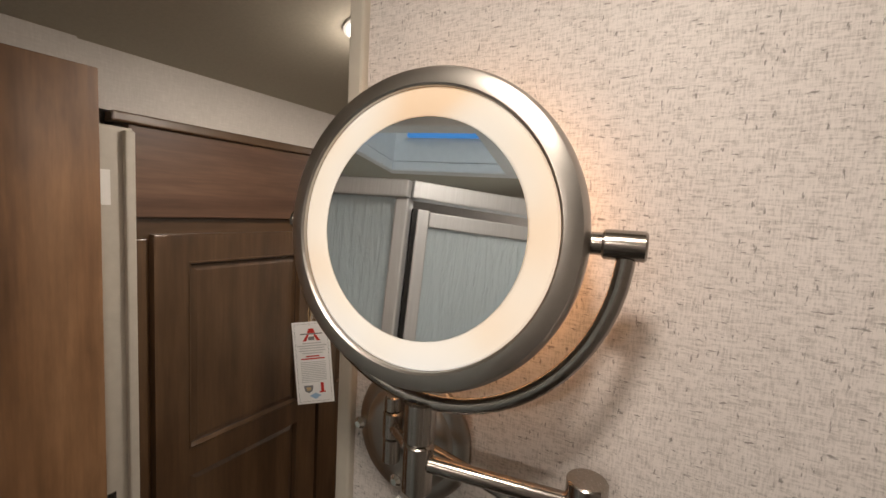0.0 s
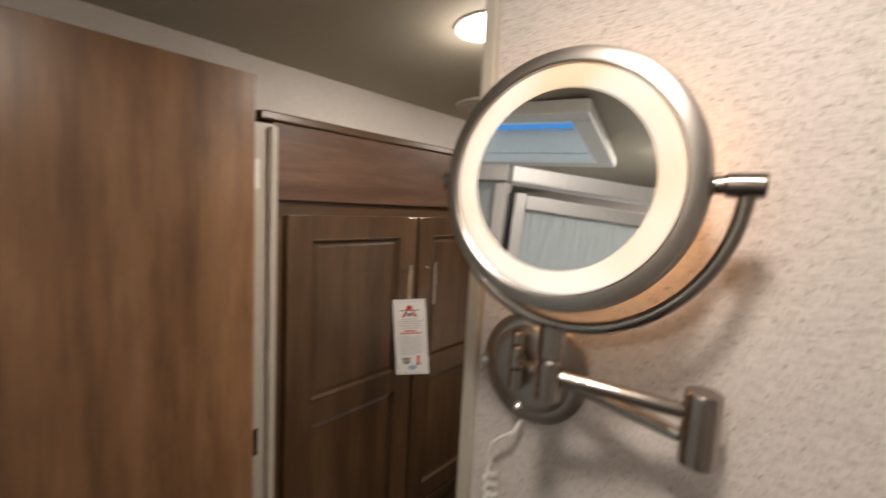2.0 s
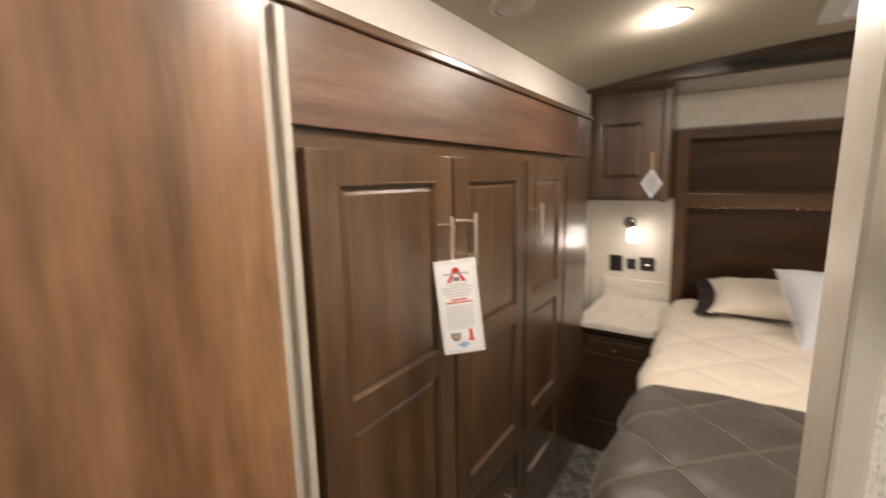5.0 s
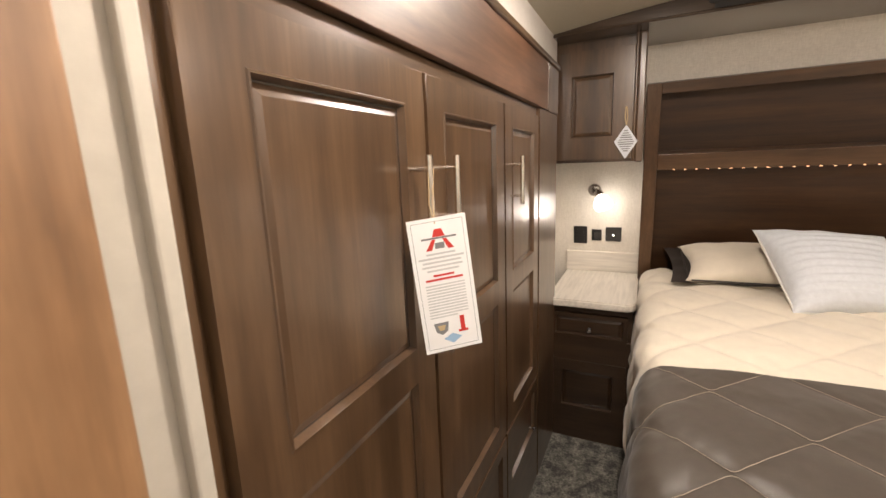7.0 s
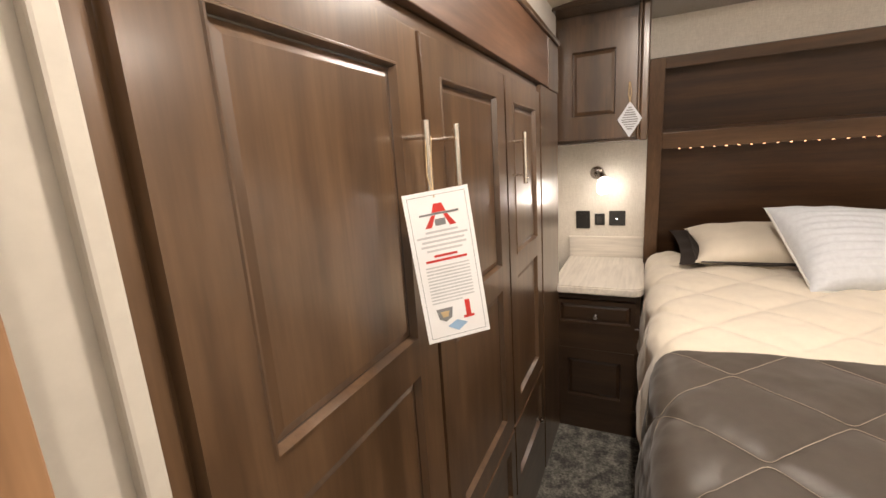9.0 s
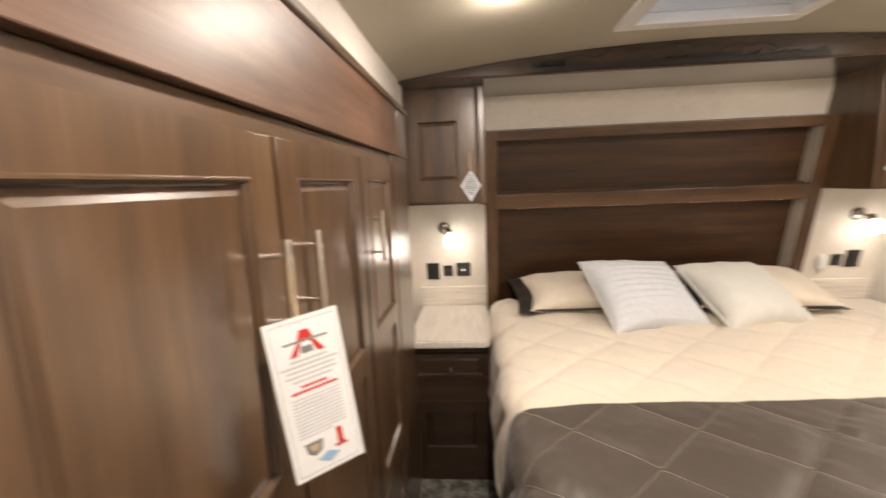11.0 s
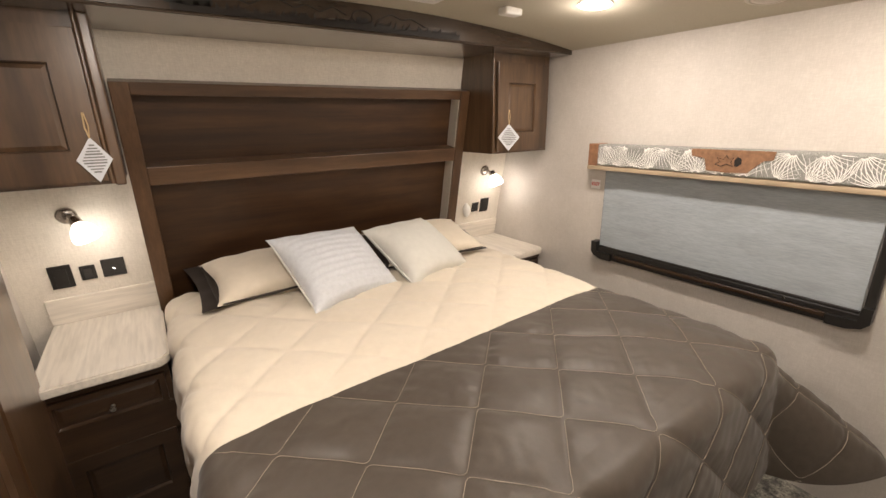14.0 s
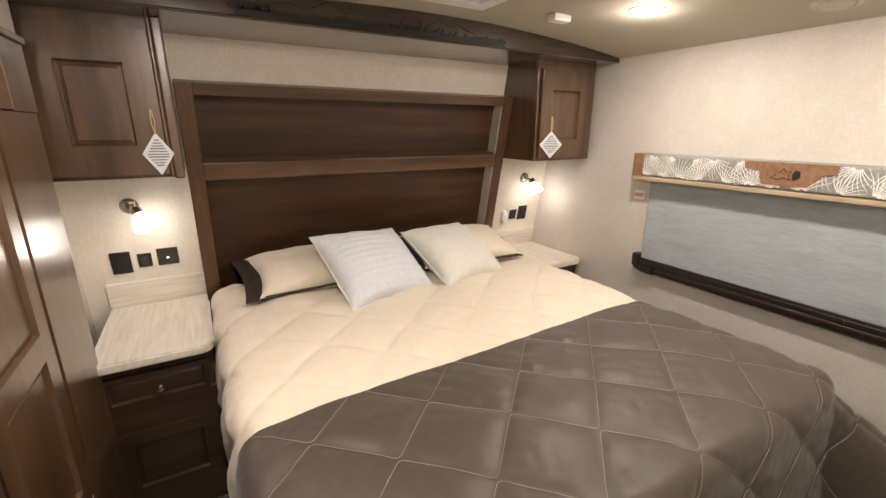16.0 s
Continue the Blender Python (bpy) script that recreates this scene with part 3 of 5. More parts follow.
part("niche_liner", on_front(HX1 - 0.064, HX1 - 0.0605, 1.380, HZ1 - 0.047, 0.012, HB - 0.010), M["trim"], head, "pale laminate niche side")
part("niche_liner", on_front(HX1 - 0.064, HX1 - 0.0605, 0.60, 1.303, 0.012, HB - 0.010), M["trim"], head, "pale laminate niche side")


# ---- bedroom: nightstands ----
def nightstand(x0, x1, y, label):
    c = thing("nightstand", label, "nightstand", ((x0 + x1) / 2, y + 0.2, 0), "nightstands beside the bed")
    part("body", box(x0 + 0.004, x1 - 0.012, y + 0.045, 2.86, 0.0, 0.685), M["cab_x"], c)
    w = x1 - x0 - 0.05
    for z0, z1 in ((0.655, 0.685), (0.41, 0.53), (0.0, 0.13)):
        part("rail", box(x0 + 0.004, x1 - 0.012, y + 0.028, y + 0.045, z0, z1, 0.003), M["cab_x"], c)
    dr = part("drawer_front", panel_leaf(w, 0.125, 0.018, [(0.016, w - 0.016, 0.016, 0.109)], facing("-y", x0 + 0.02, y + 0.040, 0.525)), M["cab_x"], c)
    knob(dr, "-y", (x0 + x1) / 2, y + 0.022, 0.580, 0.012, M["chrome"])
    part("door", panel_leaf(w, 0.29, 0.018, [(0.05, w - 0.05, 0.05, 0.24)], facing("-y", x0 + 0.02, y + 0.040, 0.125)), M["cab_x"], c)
    return c


def worktop(x0, x1, y, label):
    r = 0.05
    outline = [(x0, y)] + [(x1 - r + r * math.sin(a), y + r - r * math.cos(a)) for a in (radians(k * 15) for k in range(7))] + [(x1, 2.885), (x0, 2.885)]
    b = prism(outline, 0.036, Matrix.Translation((0, 0, 0.686)))
    bmesh.ops.bevel(b, geom=[e for e in b.edges if abs(e.verts[0].co.z - e.verts[1].co.z) < 1e-6], offset=0.006, segments=2, affect="EDGES")
    c = thing("countertop", label, "countertop", ((x0 + x1) / 2, y + 0.2, 0.686), "nightstand tops")
    part("slab", b, M["counter"], c)
    part("upstand", on_front(x0, x1, 0.7225, 0.84, -0.01, 0.012, 0.002), M["counter_x"], c, "low pale laminate upstand")
    return c


nightstand(-1.085, -0.700, 2.31, "dark-stained nightstand with a drawer and a panelled door")
worktop(-1.085, -0.700, 2.305, "pale woodgrain laminate top on the nightstand by the wardrobe")
nightstand(0.905, X_WIN - 0.004, 2.40, "dark-stained nightstand beside the window wall")
worktop(0.905, X_WIN - 0.004, 2.395, "pale woodgrain laminate top on the nightstand by the window")

# ---- bedroom: bed ----
BX0, BX1, BY_FOOT, BZ = -0.605, 0.915, 1.075, 0.780
bed = thing("bed", "double bed platform and mattress in dark upholstery against the headboard", "bed", (0.2, 1.9, 0))
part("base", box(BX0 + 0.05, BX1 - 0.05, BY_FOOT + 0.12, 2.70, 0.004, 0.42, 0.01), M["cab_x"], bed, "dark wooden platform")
part("mattress", box(BX0 + 0.012, BX1 - 0.012, BY_FOOT + 0.012, 2.72, 0.42, BZ - 0.012, 0.05, 4), M["white"], bed)

HANG, FOOT = 0.40, 0.50
EDGE = 0.075


def drape(s, t):
    """Cloth coordinates to a place on the bed: s across from its left side, t from the foot to the head; beyond the edges it hangs, at the corners it flares."""
    w = BX1 - BX0
    a = s - w if s > w else (-s if s < 0 else 0.0)
    b = -t if t < 0 else 0.0
    d = math.hypot(a, b)
    px, py = min(max(s, 0), w), max(t, 0)
    if d < 1e-9:
        out, z = 0.0, 0.0
        ox = oy = 0.0
    else:
        ox, oy = (a if s > w else -a) / d, -b / d
        arc = EDGE * math.pi / 2
        if d < arc:
            out, z = EDGE * math.sin(d / EDGE), -EDGE * (1 - math.cos(d / EDGE))
        else:
            flare = 0.09 + 0.70 * (2 * abs(ox * oy)) ** 1.5
            q = d - arc
            out, z = EDGE + q * flare, -EDGE - q * math.sqrt(max(0.05, 1 - flare * flare))
    x, y = BX0 + px, BY_FOOT + py
    fade = min(1.0, min(px, w - px, py) / 0.2) if d == 0 else 0.0
    soft = 0.012 * noise.noise((x * 2.2, y * 2.2, 3.0)) + 0.004 * noise.noise((x * 7, y * 7, 1.0)) + 0.012 * fade
    return Vector((x + ox * out, y + oy * out, BZ + z)), Vector((ox * 0.9, oy * 0.9, 0.5 if d else 1.0)).normalized(), soft


PITCH_X, PITCH_Y = 0.312, 0.305


def quilt_phase(s, t):
    x, y = (BX0 + s) / PITCH_X, (BY_FOOT + t) / PITCH_Y
    return x + y - 0.256, x - y - 0.378


def quilt_lines(s, t):
    """Distances to the two families of stitched lines that make the diamonds."""
    u, v = quilt_phase(s, t)
    return abs(u - round(u)) * 0.218, abs(v - round(v)) * 0.218


def seam(s):
    """Where cream meets brown, in metres from the foot."""
    return 1.648 + 0.045 * (BX0 + s) - BY_FOOT


def quilt_point(s, t, thick, lift, s0, s1, hem):
    p, nrm, soft = drape(s, t)
    d1, d2 = quilt_lines(s, t)
    puff = (1 - math.exp(-d1 / 0.022)) * (1 - math.exp(-d2 / 0.022))
    puff *= 0.25 + 0.75 * min(1.0, abs(t - seam(s)) / 0.12)
    rim = min(1.0, min(s - s0, s1 - s, t + FOOT if hem else 1.0) / 0.02)
    near = math.exp(-min(d1, d2) / 0.05)
    wr = 0.0022 * noise.noise((s * 14 + 22 * t, t * 9 - 12 * s, 5.0)) * (0.4 + near) * puff
    u, v = quilt_phase(s, t)
    lee = 0.25 + 0.75 * max(0.0, min(1.0, 0.5 + 1.6 * noise.noise((s * 2.3, t * 2.3, 8.0))))
    for d, along, line in ((d1, v, round(u)), (d2, u, round(v))):
        wr += 0.0095 * lee * noise.noise((along * 9 + line * 3.1, d * 6, line * 1.7)) * math.exp(-d / 0.045) * min(1.0, d / 0.008) * puff ** 0.5
    over = max(0.0, -t, s - (BX1 - BX0), -s)
    wr += 0.007 * noise.noise((s * 5 + 17 * t, 2.0, 9.0)) * (0.15 + 0.85 * min(1.0, over / 0.18))
    wr += 0.0010 * noise.noise((s * 34 + 13 * t, t * 11 - 6 * s, 7.0)) + 0.0028 * abs(noise.noise((s * 17 - 13 * t, t * 6 + s * 5, 2.0))) * puff
    return p + nrm * (soft + lift + thick * puff * (0.3 + 0.7 * max(0, rim)) + wr)


def quilt_sheet(low, high, s0, s1, thick, lift, hem, step=0.0085):
    ns = int((s1 - s0) / step)
    nt = max(2, int((high(0.5) - low(0.5)) / step))
    verts, faces = [], []
    for j in range(nt + 1):
        for i in range(ns + 1):
            s = s0 + (s1 - s0) * i / ns
            t = low(s) + (high(s) - low(s)) * j / nt
            verts.append(quilt_point(s, t, thick, lift, s0, s1, hem))
    for j in range(nt):
        for i in range(ns):
            k = j * (ns + 1) + i
            faces.append((k, k + 1, k + ns + 2, k + ns + 1))
    me = bpy.data.meshes.new("sheet")
    me.from_pydata(verts, [], faces)
    bm = bmesh.new()
    bm.from_mesh(me)
    bpy.data.meshes.remove(me)
    bmesh.ops.recalc_face_normals(bm, faces=bm.faces)
    if sum(f.normal.z for f in bm.faces) < 0:
        bmesh.ops.reverse_faces(bm, faces=bm.faces)
    bmesh.ops.solidify(bm, geom=bm.faces[:], thickness=0.008)
    return bm


W = BX1 - BX0
S0, S1 = -HANG, W + 0.40
quilt = thing("comforter", "quilted comforter, cream at the head and dark brown at the foot", "comforter", (0.2, 1.9, BZ))
part("cream_panel", quilt_sheet(seam, lambda s: 1.66, S0, S1, 0.015, 0.0, False), M["cream"], quilt, "cream quilted fabric", True)
part("brown_panel", quilt_sheet(lambda s: -FOOT, lambda s: seam(s) + 0.004, S0 - 0.004, S1, 0.011, 0.002, True), M["brown"], quilt, "dark brown satin quilted fabric", True)


def stitching():
    """Thread on the brown panel: rows of rounded zigzags that meet corner to corner."""
    runs = []
    for k in range(-8, 4):
        line, s = [], S0
        while s < S1:
            x = BX0 + s
            ph = (x - 0.102) / PITCH_X + (0.5 if k % 2 else 0.0)
            tri = 1 - 4 * abs(ph - math.floor(ph + 0.5))
            tri = math.copysign(min(abs(tri), 0.90 + 0.25 * (abs(tri) - 0.90)) if abs(tri) > 0.90 else abs(tri), tri)
            t = 1.4255 + 0.1525 * k + 0.0763 * tri - BY_FOOT
            if -FOOT < t < seam(s):
                line.append(quilt_point(s, t, 0.011, 0.0042, S0, S1, True))
            else:
                if len(line) > 2:
                    runs.append(line)
                line = []
            s += 0.008
        if len(line) > 2:
            runs.append(line)
    return joined(*(tube(r, 0.00075, 5) for r in runs))


part("stitching", stitching(), M["stitch"], quilt, "tan quilting thread", True)


def pillow(w, h, t, seg=30, pinch=0.10, ribs=0.0):
    """A stuffed pillow, in x, y, with pulled-out corners."""
    bm = bmesh.new()
    for side in (1, -1):
        g = []
        for j in range(seg + 1):
            row = []
            for i in range(seg + 1):
                u, v = 2 * i / seg - 1, 2 * j / seg - 1
                k = (1 - abs(u) ** 2.4) * (1 - abs(v) ** 2.4)
                z = side * t / 2 * max(0.0, k) ** 0.5
                x = u * w / 2 * (1 - pinch * (1 - v * v) * abs(u) ** 3)
                y = v * h / 2 * (1 - pinch * (1 - u * u) * abs(v) ** 3)
                z += 0.006 * noise.noise((u * 3 + w, v * 3, side)) * (1 if k > 0.02 else 0)
                z += side * (0.010 * noise.noise((u * 1.6 + w, v * 1.6, 4.0 + side)) + ribs * math.sin(v * 40 + 0.5 * math.sin(u * 3))) * max(0.0, k) ** 0.5
                row.append(bm.verts.new((x, y, z)))
            g.append(row)
        for j in range(seg):
            for i in range(seg):
                bm.faces.new((g[j][i], g[j][i + 1], g[j + 1][i + 1], g[j + 1][i]))
    bmesh.ops.remove_doubles(bm, verts=bm.verts, dist=1e-5)
    bmesh.ops.recalc_face_normals(bm, faces=bm.faces)
    return bm


def lay_pillow(name, label, x, y, z, w, h, t, lean, turn, roll, mat, edge=None, group="pillows on the bed", ribs=0.0):
    m = pose(x, y, z, lean, roll, turn)
    c = thing(name, label, "pillow", (x, y, z), group)
    part("cover", moved(pillow(w, h, t, 72 if ribs else 34, 0.13, ribs), m), mat, c, "", True)
    if edge is M["flange"]:
        part("flange", moved(pillow(w + 0.070, h + 0.060, 0.022, 24, 0.07), pose(x - 0.022, y + 0.034, z - 0.016, lean - 3, roll, turn)), edge, c, "flat dark brown flange", True)
    if edge:
        loop = [Vector((u, v, 0)) for u, v in rounded(w * 0.985, h * 0.985, 0.03)]
        rim = []
        for p in loop + loop[:1]:
            u, v = p.x / (w / 2), p.y / (h / 2)
            rim.append(m @ Vector((p.x * (1 - 0.10 * (1 - v * v) * abs(u) ** 3), p.y * (1 - 0.10 * (1 - u * u) * abs(v) ** 3), 0)))
        part("piping", tube(rim, 0.004, 8), edge, c, "", True)
    return c


PZ = BZ + 0.03
lay_pillow("pillow", "cream pillow with a dark brown flange lying by the headboard", -0.235, 2.600, PZ + 0.055, 0.58, 0.36, 0.150, 13, 3, 0, M["cream"], M["flange"])
lay_pillow("pillow", "cream pillow with a dark brown flange behind the cushions", 0.555, 2.56, PZ + 0.068, 0.60, 0.37, 0.155, 14, -3, 0, M["cream"], M["flange"])
lay_pillow("cushion", "pale grey ribbed square cushion leaning on the pillows", -0.015, 2.395, PZ + 0.090, 0.475, 0.43, 0.175, 34, 15, 4, M["ribbed"], M["ivory"], "square cushions", 0.0024)
lay_pillow("cushion", "ivory square cushion with a small label leaning on the pillows", 0.425, 2.415, PZ + 0.080, 0.44, 0.41, 0.170, 31, 16, 2, M["ivory"], M["ivory"], "square cushions")

# ---- bedroom: window ----
win = thing("window_1", "wide black-framed window with a grey roller shade drawn down", "window", (X_WIN, 1.45, 0.8), "", "structure")
WN0, WN1, WZ0, WZ1 = 0.90, 2.00, 0.815, 1.30
part("window_frame", joined(box(X_WIN - 0.03, X_WIN + 0.002, WN0 - 0.024, WN0 + 0.006, WZ0, WZ1, 0.006), box(X_WIN - 0.018, X_WIN + 0.002, WN1 - 0.03, WN1 - 0.006, WZ0, WZ1, 0.004), box(X_WIN - 0.032, X_WIN + 0.002, WN0, WN1, WZ0 - 0.012, WZ0 + 0.012, 0.004)), M["black"], win)
part("shade", box(X_WIN - 0.022, X_WIN - 0.019, WN0 + 0.012, WN1 - 0.012, WZ0 + 0.02, WZ1 + 0.03), M["shade"], win, "grey woven roller shade")
val = thing("window_valance", "fabric-covered window valance in a white fern pattern with wooden ends", "valance", (X_WIN, 1.45, 1.3))
VX, VY0, VY1, VZ0, VZ1 = X_WIN - 0.085, 0.84, 2.06, 1.255, 1.385
part("board", box(VX, X_WIN, VY0 + 0.05, VY1 - 0.05, VZ0 + 0.022, VZ1, 0.012, 3), M["valance_cloth"], val, "speckled grey fabric")
part("ledge", box(VX - 0.006, X_WIN, VY0, VY1, VZ0, VZ0 + 0.020, 0.004), M["valance_ledge"], val)
part("end_block", box(VX - 0.003, X_WIN, VY1 - 0.055, VY1, VZ0 + 0.02, VZ1 + 0.002, 0.004), M["brass"], val)
part("end_block", box(VX - 0.003, X_WIN, VY0, VY0 + 0.055, VZ0 + 0.02, VZ1 + 0.002, 0.004), M["brass"], val)

# ---- bedroom: ceiling fittings ----
for lx, ly in ((-0.655, 1.63), (-0.628, 0.815), (0.838, 1.755), (0.838, 0.94)):
    z = ceil_z(lx)
    tilt = Matrix.Translation((lx, ly, z)) @ Matrix.Rotation(math.atan(2 * 0.09 * (lx - 0.2) / 1.25 ** 2), 4, "Y") @ Matrix.Rotation(math.pi, 4, "X")
    c = thing("ceiling_light", "round lit puck light flush on the ceiling", "ceiling light", (lx, ly, z), "ceiling puck lights")
    part("rim", lathe([(0.0, 0.0), (0.066, 0.0), (0.065, 0.003), (0.0595, 0.004), (0.0595, 0.002), (0, 0.002)], 40, tilt), M["white"], c, "", True)
    part("lens", lathe([(0.0590, 0.002), (0.0588, 0.004), (0.054, 0.0068), (0.035, 0.0088), (0, 0.0095)], 40, tilt), M["puck"], c, "glowing frosted lens", True)
    disc_lamp("puck_lamp", lx, ly, z - 0.016, PUCK_W, 0.09)
    bulb_lamp("puck_spill", lx, ly, z - 0.050, SPILL_W, 0.03)

# ---- bathroom: door, shower, mirror ----
door = thing("door_1", "open walnut-grain laminate door with a chrome knob", "door", (-0.98, 0.5, 0), "", "structure")
part("leaf", box(-1.010, -0.980, -0.085, 0.526, 0.012, 1.794, 0.0015), M["door"], door)



# ---- bedroom: wall lamps, switches, tags ----
def wall_lamp(x, z, swing, label):
    y = front_y(z)
    c = thing("wall_lamp", label, "wall lamp", (x, y, z), "reading lamps over the nightstands")
    m = Matrix.Translation((x, y, z)) @ Matrix.Rotation(LEAN, 4, "X") @ FACING["-y"]
    part("backplate", lathe([(0, 0), (0.034, 0), (0.034, 0.004), (0.028, 0.012), (0.012, 0.017), (0, 0.017)], 32, m), M["nickel"], c, "", True)
    p0, p1 = Vector((x, y - 0.012, z)), Vector((x + swing * 0.4, y - 0.055, z - 0.012))
    tip = Vector((x + swing, y - 0.085, z - 0.078))
    part("arm", tube([p0, (p0 + p1) / 2 + Vector((0, 0, 0.006)), p1], 0.007, 12), M["nickel"], c, "", True)
    a = aim(p1 + Vector((0, 0, 0.012)), tip)
    part("socket", lathe([(0, 0), (0.014, 0), (0.019, 0.006), (0.021, 0.028), (0.017, 0.032), (0, 0.032)], 28, a), M["nickel"], c, "", True)
    part("shade", lathe([(0.017, 0.030), (0.028, 0.040), (0.039, 0.056), (0.046, 0.076), (0.047, 0.092), (0.040, 0.102), (0, 0.104)], 32, a), M["bulb"], c, "lit frosted bell-shaped glass shade", True)
    q = a @ Vector((0, 0, 0.135))
    bulb_lamp("wall_lamp_bulb", q.x, q.y - 0.020, q.z, SCONCE_W, 0.03)
    return c


wall_lamp(-0.935, 1.188, 0.055, "small brushed nickel wall lamp with a lit glass shade")
wall_lamp(1.195, 1.195, 0.030, "small brushed nickel wall lamp by the window wall")


def wall_plate(name, label, x0, x1, z0, z1, mat, rocker=None, group="wall plates over the nightstands"):
    c = thing(name, label, "wall plate", ((x0 + x1) / 2, front_y(z0), z0), group)
    part("plate", on_front(x0, x1, z0, z1, 0.0, 0.007, 0.002), mat, c)
    if rocker:
        part("insert", on_front(x0 + (x1 - x0) * 0.22, x1 - (x1 - x0) * 0.22, z0 + (z1 - z0) * 0.15, z1 - (z1 - z0) * 0.15, 0.007, 0.0105, 0.001), rocker, c)
    return c


wall_plate("power_outlet", "black plastic power outlet over the nightstand", -1.045, -0.972, 0.885, 0.985, M["black"], M["black"])
wall_plate("light_switch", "small black light switch over the nightstand", -0.948, -0.896, 0.905, 0.968, M["black"], M["knob_black"])
usb = wall_plate("usb_socket", "glossy black charging socket with a lit dot", -0.876, -0.795, 0.903, 0.983, M["knob_black"])
part("indicator", on_front(-0.838, -0.833, 0.936, 0.941, 0.007, 0.0085), M["puck"], usb, "tiny white indicator light")
wall_plate("light_switch", "small black light switch by the window nightstand", 1.125, 1.180, 0.915, 0.978, M["black"], M["knob_black"])
wall_plate("power_outlet", "black plastic power outlet by the window nightstand", 1.196, 1.268, 0.905, 1.000, M["black"], M["black"])
c = thing("plug_in_freshener", "white oval plug-in unit on the wall by the switches", "plug-in", (1.075, front_y(0.93), 0.885))
part("body", lathe([(0, 0), (0.026, 0), (0.028, 0.012), (0.022, 0.026), (0.01, 0.033), (0, 0.034)], 28,
                   Matrix.Translation((1.075, front_y(0.935), 0.935)) @ FACING["-y"] @ Matrix.Diagonal((0.9, 1.75, 1, 1))), M["white"], c, "", True)


def print_bars(rows, m, mat, parent, name, label):
    """Lines of print too small to read, as bars: (u0, u1, v, height)."""
    return part(name, joined(*(moved(box(u0, u1, v, v + h, 0.0006, 0.0009), m) for u0, u1, v, h in rows)), mat, parent, label)


# large hang tag on the first wardrobe handle: x along its width, y up, z towards the room
o, r_, d_ = Vector((-1.013, 0.985, 1.029)), Vector((-0.936, 1.045, 1.039)), Vector((-1.033, 0.978, 1.264))
ux = (r_ - o).normalized()
uz = ux.cross(d_ - o).normalized()
uy = uz.cross(ux)
TAG = Matrix(((ux.x, uy.x, uz.x, o.x), (ux.y, uy.y, uz.y, o.y), (ux.z, uy.z, uz.z, o.z), (0, 0, 0, 1)))
TW, TH = 0.100, 0.232
tag = thing("hang_tag", "large white printed hang tag tied to the wardrobe handle", "tag", tuple(o))
part("card", moved(box(0, TW, 0, TH, -0.0005, 0.0004), TAG), M["paper"], tag)
edge = 0.006
part("border", joined(*(moved(box(*b, 0.0005, 0.0008), TAG) for b in (
    (edge, TW - edge, edge, edge + 0.0006), (edge, TW - edge, TH - edge - 0.0006, TH - edge), (edge, edge + 0.0006, edge, TH - edge), (TW - edge - 0.0006, TW - edge, edge, TH - edge)))), M["ink"], tag)
emb = [prism([(0.026, 0.178), (0.036, 0.178), (0.044, 0.196), (0.038, 0.196)], 0.0004), prism([(0.074, 0.178), (0.064, 0.178), (0.056, 0.196), (0.062, 0.196)], 0.0004),
       prism([(0.039, 0.200), (0.061, 0.200), (0.056, 0.213), (0.044, 0.213)], 0.0004)]
part("emblem", joined(*(moved(k, TAG @ Matrix.Translation((0, 0, 0.0006))) for k in emb)), M["red"], tag, "red arched emblem")
part("emblem_band", joined(moved(box(0.020, 0.080, 0.1965, 0.1995, 0.0006, 0.0011), TAG), moved(box(0.042, 0.058, 0.180, 0.190, 0.0006, 0.0011), TAG)), M["ink"], tag, "dark band across the emblem")
rows = [(0.5 - w / 2, 0.5 + w / 2, v) for w, v in ((0.5, 0.170), (0.78, 0.163), (0.66, 0.156), (0.7, 0.149), (0.55, 0.142))]
print_bars([(a * TW, b * TW, v, 0.0032) for a, b, v in rows], TAG, M["ink_light"], tag, "print", "grey lines of small print")
print_bars([(0.032, 0.068, 0.133, 0.0035), (0.018, 0.082, 0.126, 0.0035)], TAG, M["red"], tag, "red_print", "two red lines of print")
print_bars([(0.016, 0.084 - (0.02 if k == 11 else 0), 0.117 - 0.0051 * k, 0.0022) for k in range(12)], TAG, M["ink_light"], tag, "small_print", "grey paragraph of small print")
part("shield", moved(prism([(0.020, 0.052), (0.046, 0.052), (0.043, 0.036), (0.033, 0.030), (0.023, 0.036)], 0.0004), TAG @ Matrix.Translation((0, 0, 0.0006))), M["ink"], tag, "dark shield emblem")
part("shield_field", moved(prism([(0.026, 0.047), (0.040, 0.047), (0.037, 0.038), (0.029, 0.038)], 0.0004), TAG @ Matrix.Translation((0, 0, 0.0011))), M["string"], tag, "tan field in the shield")
part("seal", moved(prism([(0.034, 0.022), (0.050, 0.030), (0.066, 0.022), (0.050, 0.012)], 0.0004), TAG @ Matrix.Translation((0, 0, 0.0006))), M["blue"], tag, "pale blue diamond emblem")


def lettering(name, text, size, m, mat, parent, bold=0.0):
    data = bpy.data.curves.new(name, "FONT")
    data.body, data.size, data.align_x, data.align_y, data.extrude, data.offset = text, size, "CENTER", "CENTER", 0.0002, bold
    ob = bpy.data.objects.new(name, data)
    scene.collection.objects.link(ob)
    bpy.context.view_layer.update()
    me = bpy.data.meshes.new_from_object(ob.evaluated_get(bpy.context.evaluated_depsgraph_get()))
    bpy.data.objects.remove(ob)
    bm = bmesh.new()
    bm.from_mesh(me)
    bpy.data.meshes.remove(me)
    return part(name, moved(bm, m), mat, parent)


